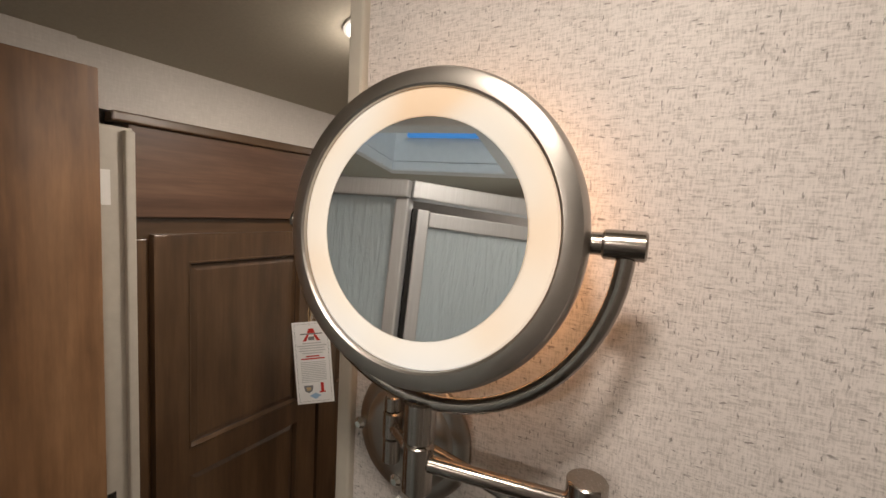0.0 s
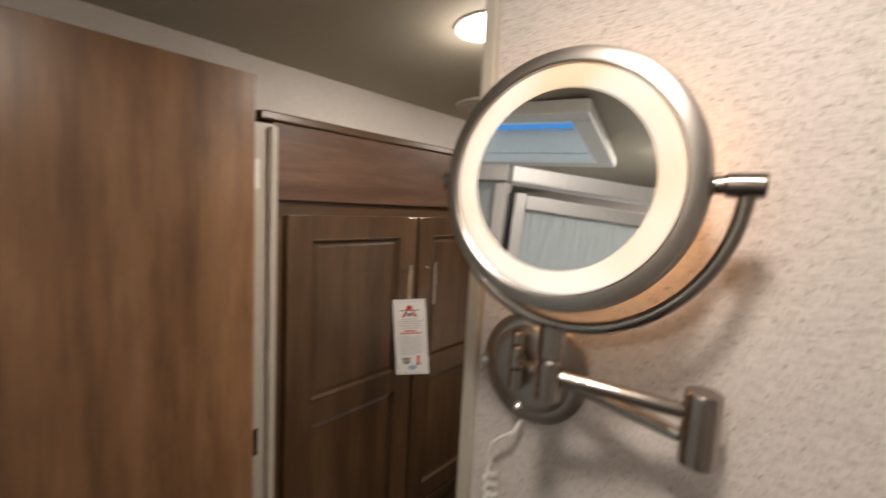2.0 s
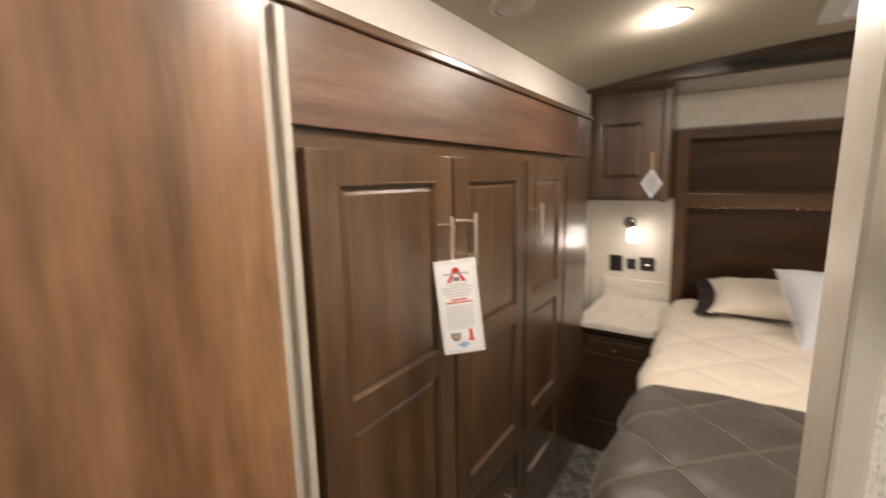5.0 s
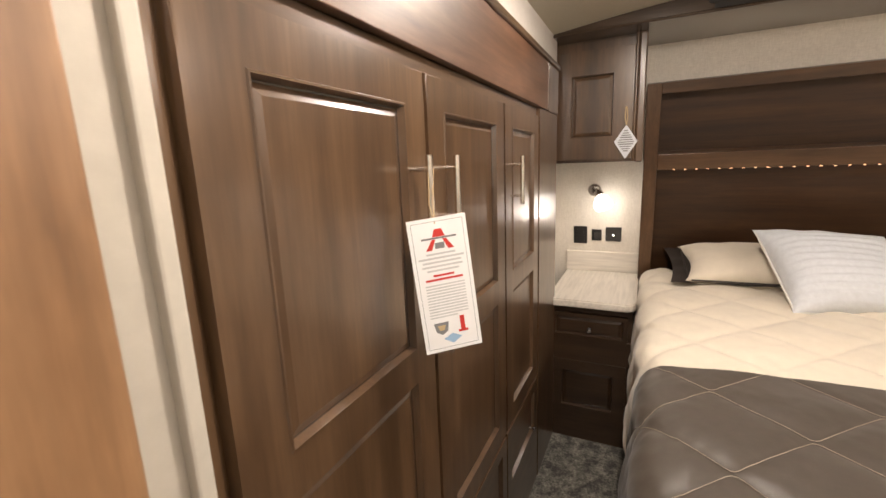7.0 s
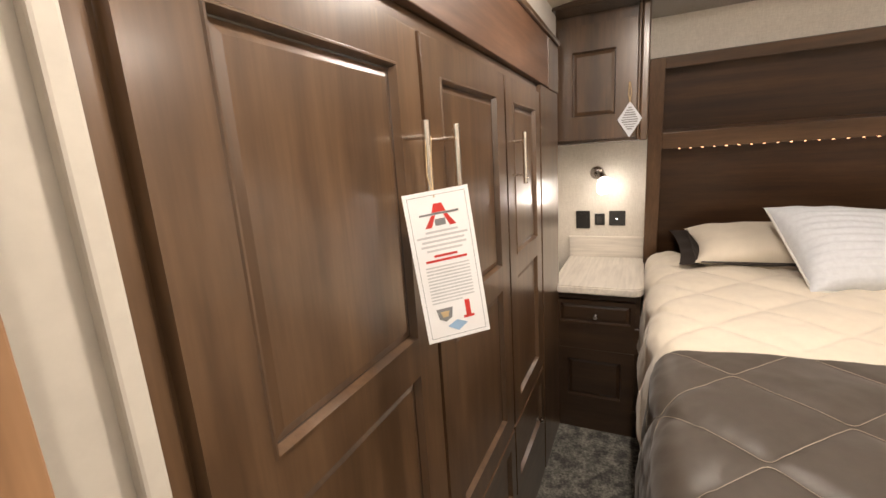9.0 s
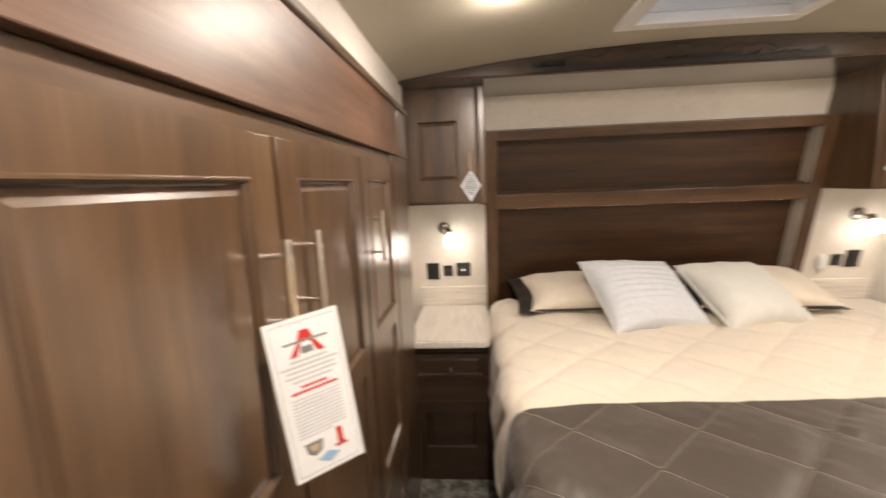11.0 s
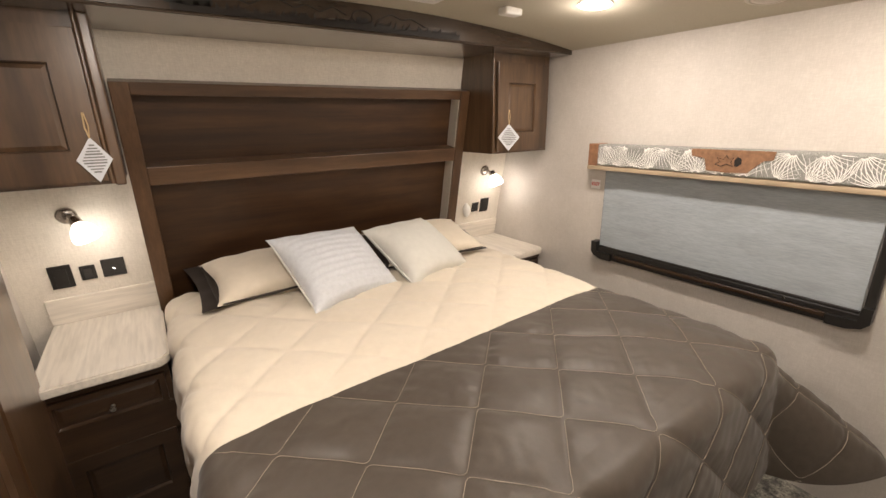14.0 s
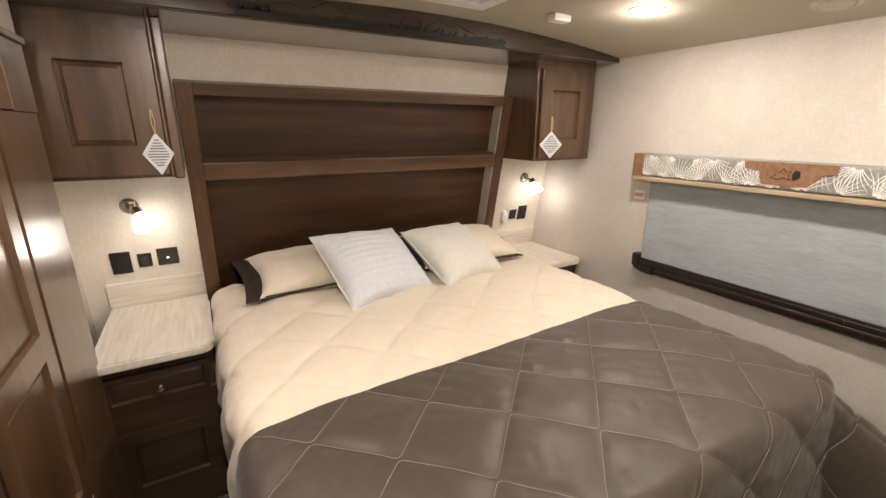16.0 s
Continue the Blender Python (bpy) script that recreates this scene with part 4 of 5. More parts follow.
lettering("numeral", "1", 0.034, TAG @ Matrix.Translation((0.070, 0.043, 0.0010)), M["red"], tag, 0.0022)
part("numeral_foot", moved(box(0.0615, 0.0785, 0.0295, 0.0335, 0.0006, 0.0011), TAG), M["red"], tag)
hole = TAG @ Vector((TW * 0.47, TH - 0.010, 0.001))
part("string", joined(tube([hole, hole + Vector((-0.012, 0.006, 0.03)), (-1.014, 1.022, 1.345)], 0.0009, 6), tube([hole, hole + Vector((-0.008, 0.012, 0.03)), (-1.010, 1.033, 1.343)], 0.0009, 6)), M["string"], tag, "tan string loop", True)


def diamond_tag(x, y, z, label, turn=0.0, wide=1.0):
    c = thing("cabinet_tag", label, "tag", (x, y, z), "diamond tags on the wall cabinets")
    m = Matrix.Translation((x, y, z)) @ Matrix.Rotation(turn, 4, "Z") @ FACING["-y"] @ Matrix.Diagonal((wide, 1, 1, 1))
    card = prism([(0, 0), (0.046, 0.072), (0, 0.142), (-0.046, 0.072)], 0.0008, m)
    part("card", card, M["tag_card"], c)
    widths = (0.014, 0.026, 0.036, 0.044, 0.054, 0.062, 0.058, 0.046, 0.034, 0.020)
    print_bars([(-w / 2, w / 2, 0.114 - 0.0092 * k, 0.0045 if k % 3 else 0.0055) for k, w in enumerate(widths)], m, M["ink"], c, "print", "grey lines of small print")
    part("string", joined(tube([(x, y - 0.001, z + 0.138), (x - 0.006, y - 0.002, z + 0.17), (x - 0.004, y - 0.001, z + 0.215)], 0.0022, 6), tube([(x, y - 0.001, z + 0.138), (x + 0.004, y - 0.004, z + 0.175), (x - 0.001, y - 0.002, z + 0.215)], 0.0018, 6)), M["string"], c, "twisted jute string", True)
    return c


diamond_tag(-0.775, CAB_Y - 0.030, 1.345, "white diamond-shaped tag hanging on the wall cabinet door")
diamond_tag(0.995, CAB_Y - 0.050, 1.350, "white diamond-shaped tag on the cabinet by the window", radians(-32), 1.3)

# ---- bedroom: headboard lights, beam carving ----
for k in range(30):
    x = HX0 + 0.13 + k * 0.046
    part("led", on_front(x, x + 0.008, 1.2942, 1.2990, 0.046, 0.051), M["led"], head, "tiny warm diode under the rail")
part("led_strip", on_front(HX0 + 0.10, HX1 - 0.10, 1.2990, 1.3049, 0.044, 0.055), M["string"], head, "thin diode strip")

part("edge_bead", tube([(X_WARD - 0.04 + (X_WIN - X_WARD + 0.03) * k / 24, BY0 - 0.002, min(1.848, ceil_z(X_WARD - 0.04 + (X_WIN - X_WARD + 0.03) * k / 24) - 0.006)) for k in range(25)], 0.005, 8), M["beam"], beam, "", True)
rng = random.Random(4)
CARVE = Matrix.Translation((0, BY0 - 0.0005, -0.010)) @ FACING["-y"]


def tree_line(x0, x1, base, low, high):
    pts, x = [(x1, base), (x0, base)], x0
    while x < x1:
        w, h = rng.uniform(0.006, 0.013), rng.uniform(low, high)
        pts += [(x, base + h * 0.58), (min(x + w / 2, x1), base + h), (min(x + w, x1), base + h * 0.62)]
        x += w
    return prism(pts, 0.003, CARVE)


part("carved_trees", tree_line(-0.50, 0.60, 1.864, 0.020, 0.042), M["burn"], beam, "dark carved line of fir trees")
part("carved_scroll", moved(prism(rounded(0.14, 0.024, 0.011), 0.003), CARVE @ Matrix.Translation((-0.45, 1.895, 0))), M["burn"], beam, "dark carved scroll")
peaks = [(-0.40, 1.893), (-0.33, 1.912), (-0.27, 1.896), (-0.19, 1.930), (-0.12, 1.902), (-0.08, 1.918), (-0.03, 1.900), (0.02, 1.922), (0.07, 1.899)]
part("carved_peaks", joined(tube([(x, BY0 - 0.001, z) for x, z in peaks], 0.0022, 6), tube([(x, BY0 - 0.001, z) for x, z in ((0.20, 1.896), (0.26, 1.922), (0.31, 1.905), (0.35, 1.916), (0.42, 1.890))], 0.0022, 6)), M["burn"], beam, "carved mountain outlines", True)
oval = [(0.135 + 0.042 * math.cos(radians(k * 15)), BY0 - 0.001, 1.898 + 0.024 * math.sin(radians(k * 15))) for k in range(25)]
part("carved_oval", tube(oval, 0.002, 6), M["burn"], beam, "carved oval medallion", True)
part("carved_group", moved(prism([(-0.024, -0.012), (-0.01, -0.010), (0.0, -0.014), (0.024, -0.011), (0.022, 0.006), (0.010, 0.011), (0.0, 0.004), (-0.010, 0.013), (-0.026, 0.006)], 0.003), CARVE @ Matrix.Translation((0.135, 1.898, 0))), M["burn"], beam, "dark carved shape")
for px, pw in ((-0.19, 0.035), (-0.08, 0.026), (0.02, 0.026), (0.26, 0.030)):
    z = max(q for p, q in peaks + [(0.26, 1.922)] if abs(p - px) < 0.01)
    part("carved_snow", moved(prism([(-pw, -0.020), (pw * 0.4, -0.016), (pw, -0.022), (0, -0.004)], 0.002), CARVE @ Matrix.Translation((px, z, 0))), M["beam"], beam, "polished carved slope")

# ---- bedroom: comforter's bed things ----
part("label", moved(box(-0.012, 0.012, 0, 0.045, 0, 0.001), pose(0.612, 2.455, PZ + 0.075, 75, 8, 10)), M["paper"], [o for o in scene.objects if o.name.startswith("cushion")][1], "small white sewn label")

# ---- bedroom: window fittings, valance print, exit sign ----
part("latch_bar", box(X_WIN - 0.040, X_WIN - 0.030, WN0 + 0.10, WN1 - 0.12, WZ0 - 0.030, WZ0 - 0.012, 0.003), M["glaze"], win, "dark bronze lower rail")
part("lower_rail", box(X_WIN - 0.036, X_WIN, WN0 + 0.08, WN1 - 0.10, WZ0 - 0.046, WZ0 - 0.012, 0.003), M["black"], win)
for y0, s in ((WN0 - 0.025, 1), (WN1 + 0.022, -1)):
    out = [(0, 0.045), (0, -0.012), (s * 0.02, -0.034), (s * 0.06, -0.046), (s * 0.12, -0.048), (s * 0.12, -0.012), (s * 0.035, -0.008), (s * 0.03, 0.045)]
    b = prism(out, 0.05, Matrix.Translation((X_WIN - 0.05, y0, WZ0)) @ Matrix(((0, 0, 1, 0), (1, 0, 0, 0), (0, 1, 0, 0), (0, 0, 0, 1))))
    part("corner_bracket", b, M["black"], win)
part("shade_bar", box(X_WIN - 0.030, X_WIN - 0.014, WN0 + 0.012, WN1 - 0.012, WZ0 + 0.010, WZ0 + 0.024, 0.003), M["black"], win)
part("pull", rod((X_WIN - 0.042, 1.13, WZ0 + 0.004), (X_WIN - 0.030, 1.13, WZ0 + 0.004), 0.005), M["chrome"], win)

rng = random.Random(11)
FERN = Matrix.Translation((VX - 0.0005, 0, 0)) @ FACING["-x"]


def ribbon(points, width):
    bm = bmesh.new()
    prev = None
    for i, (x, y) in enumerate(points):
        a = points[max(i - 1, 0)]
        b = points[min(i + 1, len(points) - 1)]
        dx, dy = b[0] - a[0], b[1] - a[1]
        n = math.hypot(dx, dy) or 1
        w = width * (1 - 0.7 * (i / (len(points) - 1)) ** 2)
        pair = (bm.verts.new((x - dy / n * w, y + dx / n * w, 0.0012)), bm.verts.new((x + dy / n * w, y - dx / n * w, 0.0012)))
        if prev:
            bm.faces.new((prev[0], prev[1], pair[1], pair[0]))
        prev = pair
    return bm


fern = []
z_lo, z_hi = VZ0 + 0.026, VZ1 - 0.006


def stroke(a, b, width, bend=0.0):
    """A leaf stroke, clipped to the face of the board."""
    pts = []
    for q in range(9):
        x, y = a[0] + (b[0] - a[0]) * q / 8 + bend * math.sin(math.pi * q / 8), a[1] + (b[1] - a[1]) * q / 8
        if z_lo < y < z_hi and -(VY1 - 0.058) < x < -(VY0 + 0.058):
            pts.append((x, y))
    if len(pts) > 2:
        fern.append(moved(ribbon(pts, width), FERN @ Matrix.Translation((0, 0, 2e-6 * len(fern)))))


for k in range(23):
    x, up = -(VY1 - 0.07) + k * 0.0475 + rng.uniform(-0.008, 0.008), k % 2 == 0
    y = z_lo - 0.004 if up else z_hi + 0.004
    tilt, blades, bend = rng.uniform(-0.9, 0.9), 12, rng.choice((-1, 1)) * rng.uniform(0.004, 0.012)
    for q in range(blades):
        a = tilt + radians(-62 + 124 * q / (blades - 1))
        reach = 0.098 * (0.80 + 0.20 * math.cos(a)) * rng.uniform(0.9, 1.08)
        dx, dy = math.sin(a), math.cos(a) * (1 if up else -1)
        stroke((x + 0.012 * dx, y + 0.012 * dy), (x + reach * dx, y + reach * dy), 0.0015, bend)
tagged(part("fern_print", joined(*fern), M["print_white"], val), "white fern leaf print", kind="stuff")
patch = [(-1.540, 1.382), (-1.235, 1.382), (-1.240, 1.350), (-1.272, 1.345), (-1.318, 1.296), (-1.400, 1.292), (-1.470, 1.296), (-1.482, 1.345), (-1.535, 1.352)]
part("patch", prism(patch, 0.004, Matrix.Translation((VX - 0.001, 0, 0)) @ FACING["-x"]), M["tin"], val, "brown leather patch with a burnt emblem")
burn = [(-0.055, -0.015), (-0.035, -0.004), (-0.050, 0.012), (-0.025, 0.006), (-0.015, 0.022), (-0.004, 0.008), (0.012, 0.014), (0.004, -0.004), (0.012, -0.02), (-0.012, -0.012), (-0.03, -0.022)]
BURN = Matrix.Translation((VX - 0.006, -0.0, 0)) @ FACING["-x"] @ Matrix.Translation((-1.385, 1.338, 0))
part("patch_star", tube([BURN @ Vector((x, y, 0)) for x, y in burn + burn[:1]], 0.0013, 6), M["burn"], val, "burnt star outline", True)
part("patch_mark", prism([(0.018, -0.018), (0.028, -0.020), (0.042, -0.008), (0.040, 0.012), (0.026, 0.018), (0.016, 0.004)], 0.001, BURN), M["burn"], val, "dark burnt mark")

exit_sign = thing("exit_sign", "small white exit sticker with red letters by the window", "sign", (X_WIN, 2.045, 1.15))
part("card", box(X_WIN - 0.0015, X_WIN, 2.032, 2.088, 1.142, 1.190), M["paper"], exit_sign)
lettering("letters", "EXIT", 0.024, facing("-x", X_WIN - 0.002, 2.060, 1.166), M["red"], exit_sign, 0.0008)

# ---- bedroom: vents, sensor, roof hatch ----
for vx, vy in ((-0.93, 1.20), (1.16, 1.31)):
    c = thing("ceiling_vent", "round white air vent on the ceiling", "vent", (vx, vy, ceil_z(vx)), "round ceiling vents")
    slope = math.atan(-2 * 0.09 * (vx - 0.2) / 1.25 ** 2)
    m = Matrix.Translation((vx, vy, ceil_z(vx))) @ Matrix.Rotation(-slope, 4, "Y") @ Matrix.Rotation(math.pi, 4, "X")
    part("flange", lathe([(0.0, 0.0), (0.068, 0.0), (0.066, 0.005), (0.060, 0.008), (0.052, 0.008), (0.049, 0.005), (0, 0.005)], 48, m), M["trim"], c, "", True)
    part("damper", lathe([(0.0465, 0.005), (0.0465, 0.0075), (0.040, 0.0105), (0.015, 0.012), (0, 0.012)], 48, m), M["trim"], c, "round damper disc", True)
c = thing("detector", "small white rectangular detector on the ceiling", "detector", (0.645, 2.005, ceil_z(0.645)))
part("body", box(0.600, 0.690, 1.980, 2.030, ceil_z(0.645) - 0.026, ceil_z(0.645) + 0.002, 0.008, 3), M["white"], c)
c = thing("coat_hook", "small dark metal hook on the wall under the ceiling", "hook", (X_WIN, 0.88, 1.86))
part("hook", tube([(X_WIN, 0.88, 1.868), (X_WIN - 0.02, 0.88, 1.862), (X_WIN - 0.028, 0.88, 1.845), (X_WIN - 0.018, 0.88, 1.832)], 0.004, 8), M["nickel"], c, "", True)


def roof_hatch(hole, label, mat_pane, lit=None, pane_label="clear acrylic dome pane", daylight=0.0):
    x0, x1, y0, y1 = hole
    z = ceil_z((x0 + x1) / 2)
    c = thing("roof_hatch", label, "roof hatch", ((x0 + x1) / 2, (y0 + y1) / 2, z), "roof hatches")
    f = 0.055
    for b in ((x0 - f, x1 + f, y0 - f, y0), (x0 - f, x1 + f, y1, y1 + f), (x0 - f, x0, y0, y1), (x1, x1 + f, y0, y1)):
        part("frame", box(*b, z - 0.026, z + 0.01, 0.004), M["white"], c)
    for b in ((x0 - 0.02, x1 + 0.02, y0 - 0.02, y0), (x0 - 0.02, x1 + 0.02, y1, y1 + 0.02), (x0 - 0.02, x0, y0, y1), (x1, x1 + 0.02, y0, y1)):
        part("well", box(*b, z + 0.01, z + 0.16), M["white"], c)
    pane = part("pane", box(x0 - 0.01, x1 + 0.01, y0 - 0.01, y1 + 0.01, z + 0.145, z + 0.150), mat_pane, c, pane_label)
    pane.visible_shadow = False
    if daylight:
        data = bpy.data.lights.new("hatch_daylight", "AREA")
        data.shape, data.size, data.size_y, data.energy, data.color = "RECTANGLE", x1 - x0 - 0.02, y1 - y0 - 0.02, daylight, (0.80, 0.92, 1.0)
        new("hatch_daylight", data).location = ((x0 + x1) / 2, (y0 + y1) / 2, z + 0.165)
    # no lamp here: an added glowing bar imitates sky in the lid's gap
    if lit:
        part("sky_gap_strip", box(x0 + 0.05, x1 - 0.05, y0 + 0.001, y0 + 0.012, z + 0.095, z + 0.112, 0.003), lit, c, "glowing strip standing in for blue sky in the lid's gap")
    return c


roof_hatch(HATCH, "white framed roof hatch showing blue sky", M["clear"])
roof_hatch(BATH_HATCH, "white framed roof hatch over the bathroom with blue sky at its lid's gap", M["smoked"], M["sky_gap"], "smoked acrylic lid", 4.0)

# ---- bedroom: second door in the partition ----
d2 = thing("door_2", "closed cream door in the partition wall with a black knob", "door", (0.75, Y_BED, 0), "", "structure")
part("leaf", box(0.42, 1.06, Y_BED, Y_BED + 0.006, 0.012, 1.80, 0.002), M["paper_y"], d2)
part("rosette", lathe([(0, 0), (0.034, 0), (0.034, 0.004), (0.026, 0.008), (0, 0.008)], 32, facing("+y", 0.50, Y_BED + 0.006, 0.93)), M["knob_black"], d2, "black rosette", True)
part("door_knob", lathe([(0.012, 0.006), (0.012, 0.022), (0.022, 0.030), (0.028, 0.046), (0.026, 0.058), (0.018, 0.064), (0, 0.066)], 32, facing("+y", 0.50, Y_BED + 0.006, 0.93)), M["knob_black"], d2, "black round knob", True)

# ---- bathroom: door fittings ----
KX = -0.980
part("rosette", lathe([(0, 0), (0.034, 0), (0.034, 0.004), (0.026, 0.009), (0, 0.009)], 36, facing("+x", KX, -0.002, 0.928)), M["chrome"], door, "chrome rosette", True)
part("door_knob", lathe([(0.011, 0.006), (0.011, 0.022), (0.020, 0.028), (0.027, 0.042), (0.026, 0.054), (0.019, 0.060), (0.008, 0.061), (0.007, 0.058), (0, 0.058)], 36, facing("+x", KX, -0.002, 0.928)), M["chrome"], door, "round chrome knob", True)
part("latch", box(-1.002, -0.988, -0.094, -0.084, 0.915, 0.945, 0.003), M["chrome"], door)
for hz in (1.60, 0.98):
    part("hinge", joined(rod((-1.028, 0.534, hz - 0.034), (-1.028, 0.534, hz + 0.034), 0.006), box(-1.034, -1.0315, 0.532, 0.560, hz - 0.032, hz + 0.032)), M["white"] if hz > 1.3 else M["nickel"], door)

# ---- bathroom: shower ----
SX, SY, SZ = -0.522, -0.124, 1.720
XS, YS, DOOR_L = -1.052, -1.15, 0.47
SLANT = math.atan2(-0.59, 0.80)
SX2, SY2 = SX + DOOR_L * math.cos(SLANT), SY + DOOR_L * math.sin(SLANT)
DIAG = Matrix.Translation((SX, SY, 0)) @ Matrix.Rotation(SLANT, 4, "Z")


def slanted(a0, a1, out0, out1, z0, z1, bevel=0.0):
    """A block along the slanting front, a metres from its first corner post."""
    return moved(box(a0, a1, out0, out1, z0, z1, bevel), DIAG)


shower = thing("shower_enclosure", "aluminium-framed corner shower with a slanting rain-textured glass door", "shower", (SX, SY, 0))
outline = [(XS, YS), (SX2 + 0.02, YS), (SX2 + 0.02, SY2 + 0.008), (SX + 0.008, SY + 0.02), (XS, SY + 0.02)]
part("pan", prism(outline, 0.13), M["surround"], shower, "white shower pan")
part("surround", joined(box(XS, XS + 0.012, YS, SY - 0.02, 0.13, 1.75), box(XS + 0.012, SX2, YS - 0.015, YS, 0.13, 1.75)), M["surround"], shower, "white moulded wall liner")
part("header", box(XS, SX + 0.012, SY - 0.020, SY + 0.020, SZ - 0.036, SZ, 0.003), M["alu"], shower)
part("header", slanted(0.010, DOOR_L - 0.010, -0.020, 0.020, SZ - 0.036, SZ + 0.001, 0.003), M["alu"], shower)
part("header", box(SX2 - 0.020, SX2 + 0.020, YS, SY2 + 0.012, SZ - 0.036, SZ, 0.003), M["alu"], shower)
part("corner_post", box(SX - 0.018, SX + 0.012, SY - 0.018, SY + 0.012, 0.13, SZ - 0.036, 0.004), M["alu"], shower)
part("corner_post", box(SX2 - 0.018, SX2 + 0.012, SY2 - 0.018, SY2 + 0.012, 0.13, SZ - 0.036, 0.004), M["alu"], shower)
part("seal", slanted(0.0165, 0.026, -0.006, 0.006, 0.14, SZ - 0.055), M["black"], shower)
part("door_stile", slanted(0.026, 0.052, -0.012, 0.012, 0.14, SZ - 0.055, 0.003), M["alu"], shower)
part("door_stile", slanted(DOOR_L - 0.046, DOOR_L - 0.020, -0.012, 0.012, 0.14, SZ - 0.055, 0.003), M["alu"], shower)
part("door_rail", slanted(0.052, DOOR_L - 0.046, -0.011, 0.011, SZ - 0.090, SZ - 0.058, 0.003), M["alu"], shower)
part("wall_channel", box(XS, XS + 0.035, SY - 0.016, SY + 0.018, 0.13, SZ - 0.036, 0.003), M["alu"], shower)
part("bottom_rail", box(XS, SX, SY - 0.018, SY + 0.018, 0.13, 0.16, 0.003), M["alu"], shower)
part("bottom_rail", slanted(0.012, DOOR_L - 0.012, -0.018, 0.018, 0.13, 0.159, 0.003), M["alu"], shower)
part("bottom_rail", box(SX2 - 0.018, SX2 + 0.018, YS, SY2, 0.13, 0.16, 0.003), M["alu"], shower)
part("door_glass", slanted(0.050, DOOR_L - 0.044, -0.002, 0.002, 0.16, SZ - 0.06), M["rain"], shower, "rain-textured frosted glass door")
part("side_glass", box(XS + 0.03, SX - 0.018, SY - 0.002, SY + 0.002, 0.16, SZ - 0.036), M["rain"], shower, "rain-textured frosted glass side panel")
part("side_glass", box(SX2 - 0.002, SX2 + 0.002, YS, SY2 - 0.018, 0.16, SZ - 0.036), M["rain"], shower, "rain-textured frosted glass side panel")

# ---- bathroom: lit magnifying mirror ----
MC = Vector((-0.265, 0.423, 1.5795))
FACE = Matrix.Translation(MC) @ Matrix.Rotation(radians(5.75), 4, "Z") @ FACING["-y"] @ Matrix.Rotation(radians(-4), 4, "X")
mir = thing("vanity_mirror", "round lit magnifying mirror on a brushed nickel folding arm", "mirror", (-0.30, Y_BATH, 1.39))
part("housing", lathe([(0, -0.046), (0.080, -0.046), (0.0925, -0.043), (0.0980, -0.037), (0.0998, -0.028), (0.1000, -0.013), (0.1036, -0.0115), (0.1044, -0.007), (0.1038, -0.0015), (0.1015, 0.0026), (0.0960, 0.0046), (0.0912, 0.0050), (0.0897, 0.0038), (0.0895, 0.0005)], 128, FACE), M["bezel"], mir, "", True)
part("lit_ring", lathe([(0.0893, 0.0010), (0.088, 0.0022), (0.0735, 0.0022), (0.0716, 0.0008)], 96, FACE), M["ring"], mir, "glowing frosted ring", True)
part("glass", lathe([(0.0715, 0.0012), (0.0712, 0.0016), (0, 0.0016)], 96, FACE), M["mirror"], mir, "round mirror glass")
part("back_glow", lathe([(0.080, -0.0475), (0.086, -0.0462), (0.0945, -0.0425), (0.091, -0.050), (0.080, -0.0475)], 64, FACE), M["ring_back"], mir, "glowing translucent back edge", True)
AX = FACE @ Vector((0, 0, -0.014))
right = (FACE.to_3x3() @ Vector((1, 0, 0))).normalized()
for sgn, long in ((1, 0.133), (-1, 0.114)):
    part("pivot", joined(rod(AX + right * sgn * 0.096, AX + right * sgn * 0.112, 0.0065), rod(AX + right * sgn * 0.110, AX + right * sgn * long, 0.0085)), M["nickel_x"], mir, "", True)
fork = [AX + right * (0.008 + 0.115 * math.cos(radians(a))) + Vector((0, 0, 0.117 * math.sin(radians(a)))) for a in range(0, -181, -6)]
part("fork", tube(fork, 0.0052, 14), M["nickel_x"], mir, "curved nickel yoke", True)
PX, PY = AX.x + 0.002, AX.y
part("post", joined(rod((PX, PY, 1.432), (PX, PY, 1.462), 0.0115, 28), rod((PX, PY, 1.395), (PX, PY, 1.4315), 0.0108, 28)), M["nickel"], mir, "", True)
EX, EY = -0.156, 0.464
part("end_post", rod((EX, EY, 1.374), (EX, EY, 1.430), 0.0128, 32, 0.001), M["nickel"], mir, "", True)
part("arm", rod((PX + 0.008, PY, 1.418), (EX, EY, 1.412), 0.0058, 20), M["nickel_x"], mir, "", True)
BX, BY = -0.322, 0.484
part("arm", rod((BX + 0.004, BY, 1.402), (EX, EY, 1.390), 0.0052, 20), M["nickel_x"], mir, "", True)
part("bracket", joined(rod((BX, BY, 1.372), (BX, BY, 1.394), 0.0078, 24), rod((BX, BY, 1.3945), (BX, BY, 1.418), 0.0086, 24), rod((BX, BY, 1.4185), (BX, BY, 1.432), 0.0078, 24), rod((BX, BY, 1.405), (BX + 0.03, BY - 0.018, 1.405), 0.0055, 20)), M["nickel"], mir, "", True)
PLATE = Matrix.Translation((-0.315, Y_BATH, 1.390)) @ FACING["-y"]
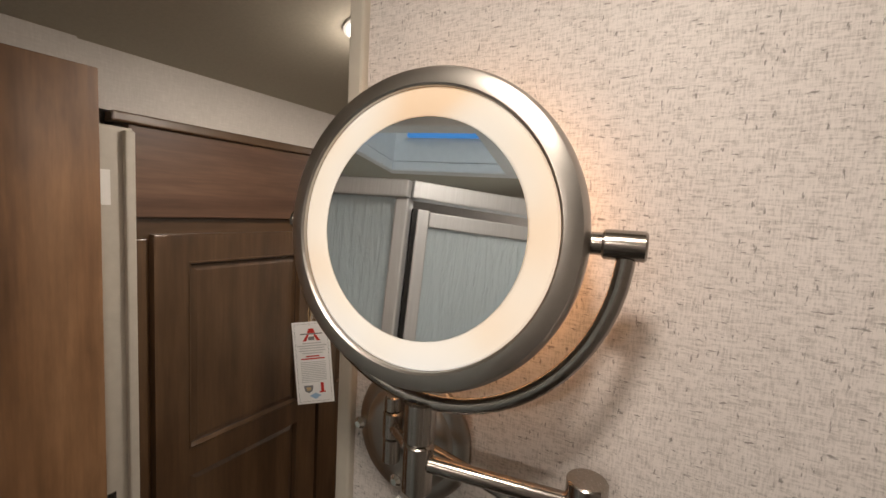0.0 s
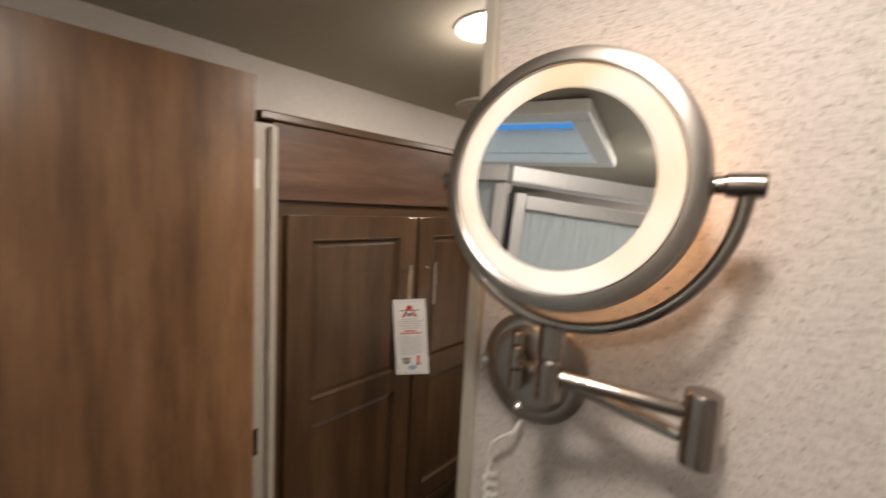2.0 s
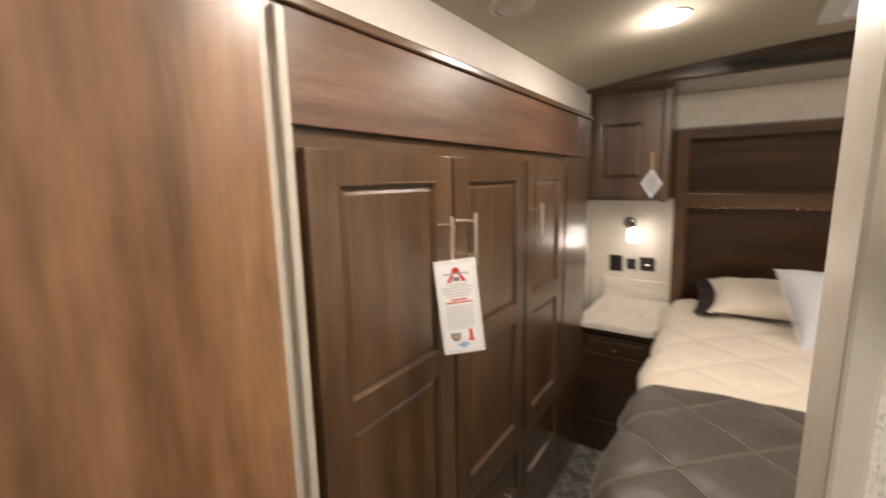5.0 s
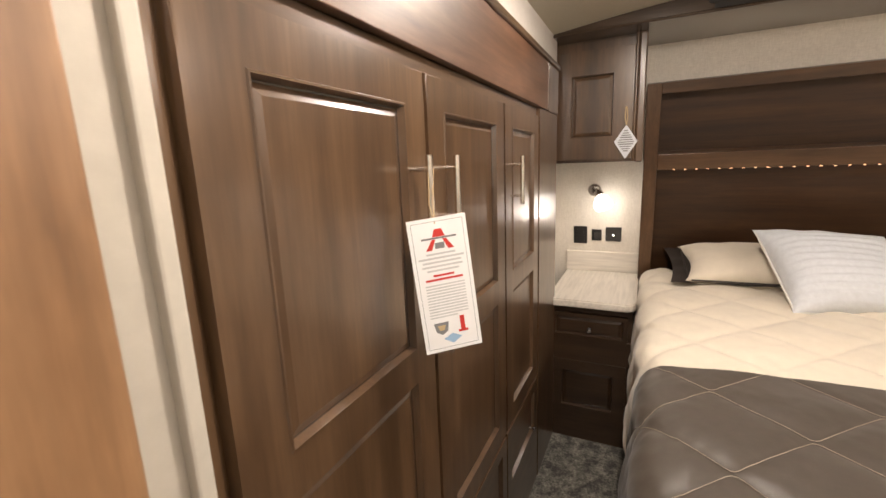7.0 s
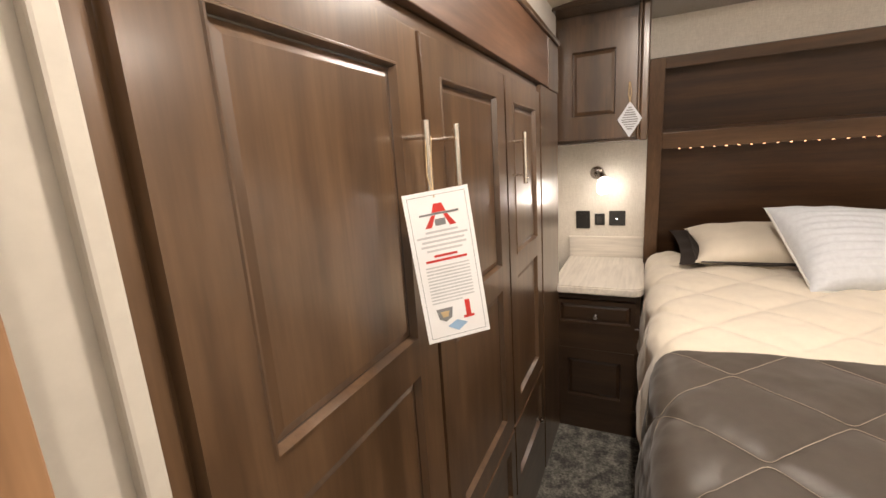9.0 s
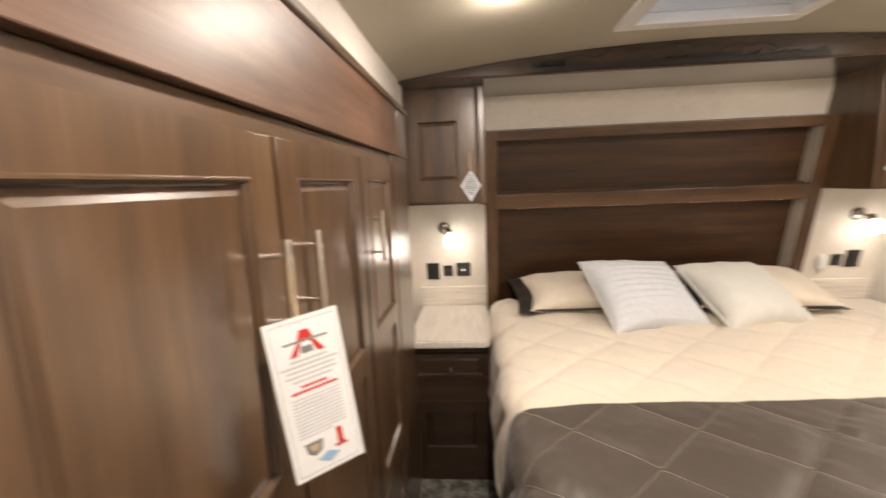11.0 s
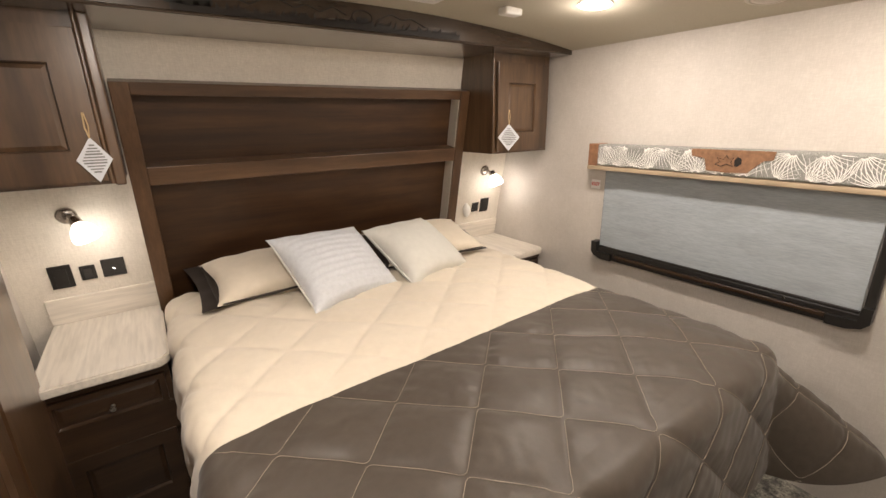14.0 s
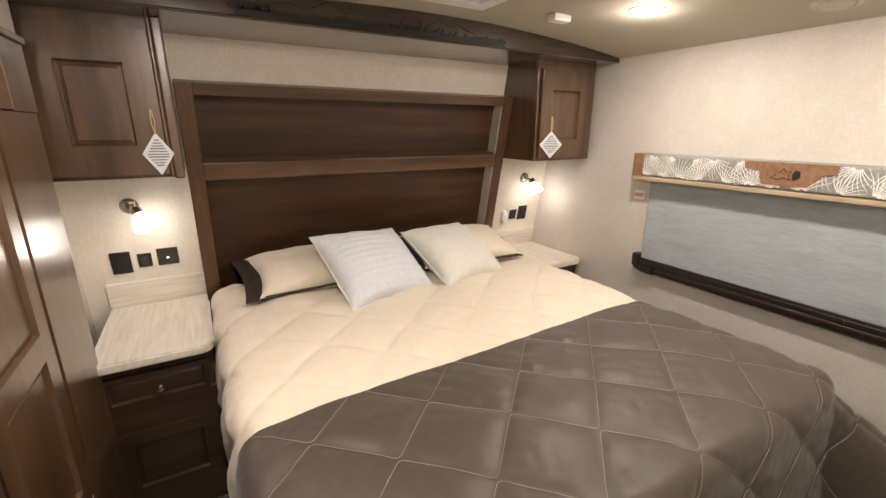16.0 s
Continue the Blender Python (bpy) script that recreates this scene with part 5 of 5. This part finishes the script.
part("wall_plate", lathe([(0.0, 0.0), (0.059, 0.0), (0.059, 0.004), (0.055, 0.008), (0.046, 0.009), (0.043, 0.0125), (0.036, 0.014), (0, 0.014)], 64, PLATE), M["bezel"], mir, "round nickel wall plate", True)
for sx, sz in ((-0.366, 1.389), (-0.322, 1.349)):
    part("screw", lathe([(0.004, 0.004), (0.004, 0.010), (0.0058, 0.012), (0.0058, 0.015), (0.003, 0.018), (0, 0.018)], 18, facing("-y", sx, Y_BATH, sz)), M["chrome"], mir, "", True)

cord = thing("mirror_cord", "white coiled power cord hanging under the mirror", "cord", (-0.33, 0.49, 1.0))
lead = [(-0.318, 0.494, 1.334), (-0.322, 0.488, 1.322), (-0.335, 0.486, 1.312), (-0.347, 0.487, 1.300), (-0.351, 0.489, 1.285), (-0.350, 0.490, 1.272)]
part("lead", tube(lead, 0.0022, 8), M["cord"], cord, "", True)
coil = []
for k in range(16 * 40):
    a = 2 * math.pi * k / 16
    z = 1.272 - 0.0112 * k / 16
    g = min(1, k / 20)
    coil.append((-0.350 + 0.010 * (1.272 - z) / 0.3 + 0.0062 * g * math.cos(a), 0.4920 + 0.0062 * g * math.sin(a), z))
part("coil", tube(coil, 0.0022, 6), M["cord"], cord, "", True)

# ---- bathroom: ceiling lights ----
# first is placed by its highlight on the door; second is an added fill
for (bx, by), watts in zip(((-0.16, 0.14), (-0.20, -0.78)), BATH_W):
    z = ceil_z(bx)
    c = thing("ceiling_light", "round puck light assumed on the bathroom ceiling, out of view", "ceiling light", (bx, by, z), "ceiling puck lights")
    m = Matrix.Translation((bx, by, z)) @ Matrix.Rotation(math.pi, 4, "X")
    part("rim", lathe([(0.0, 0.0), (0.066, 0.0), (0.065, 0.003), (0.0595, 0.004), (0.0595, 0.002), (0, 0.002)], 40, m), M["white"], c, "", True)
    part("lens", lathe([(0.0590, 0.002), (0.0588, 0.004), (0.054, 0.0068), (0.035, 0.0088), (0, 0.0095)], 40, m), M["puck"], c, "glowing frosted lens", True)
    disc_lamp("puck_lamp", bx, by, z - 0.016, watts, 0.09, COOL)
    bulb_lamp("puck_spill", bx, by, z - 0.050, BATH_SPILL, 0.03, COOL)
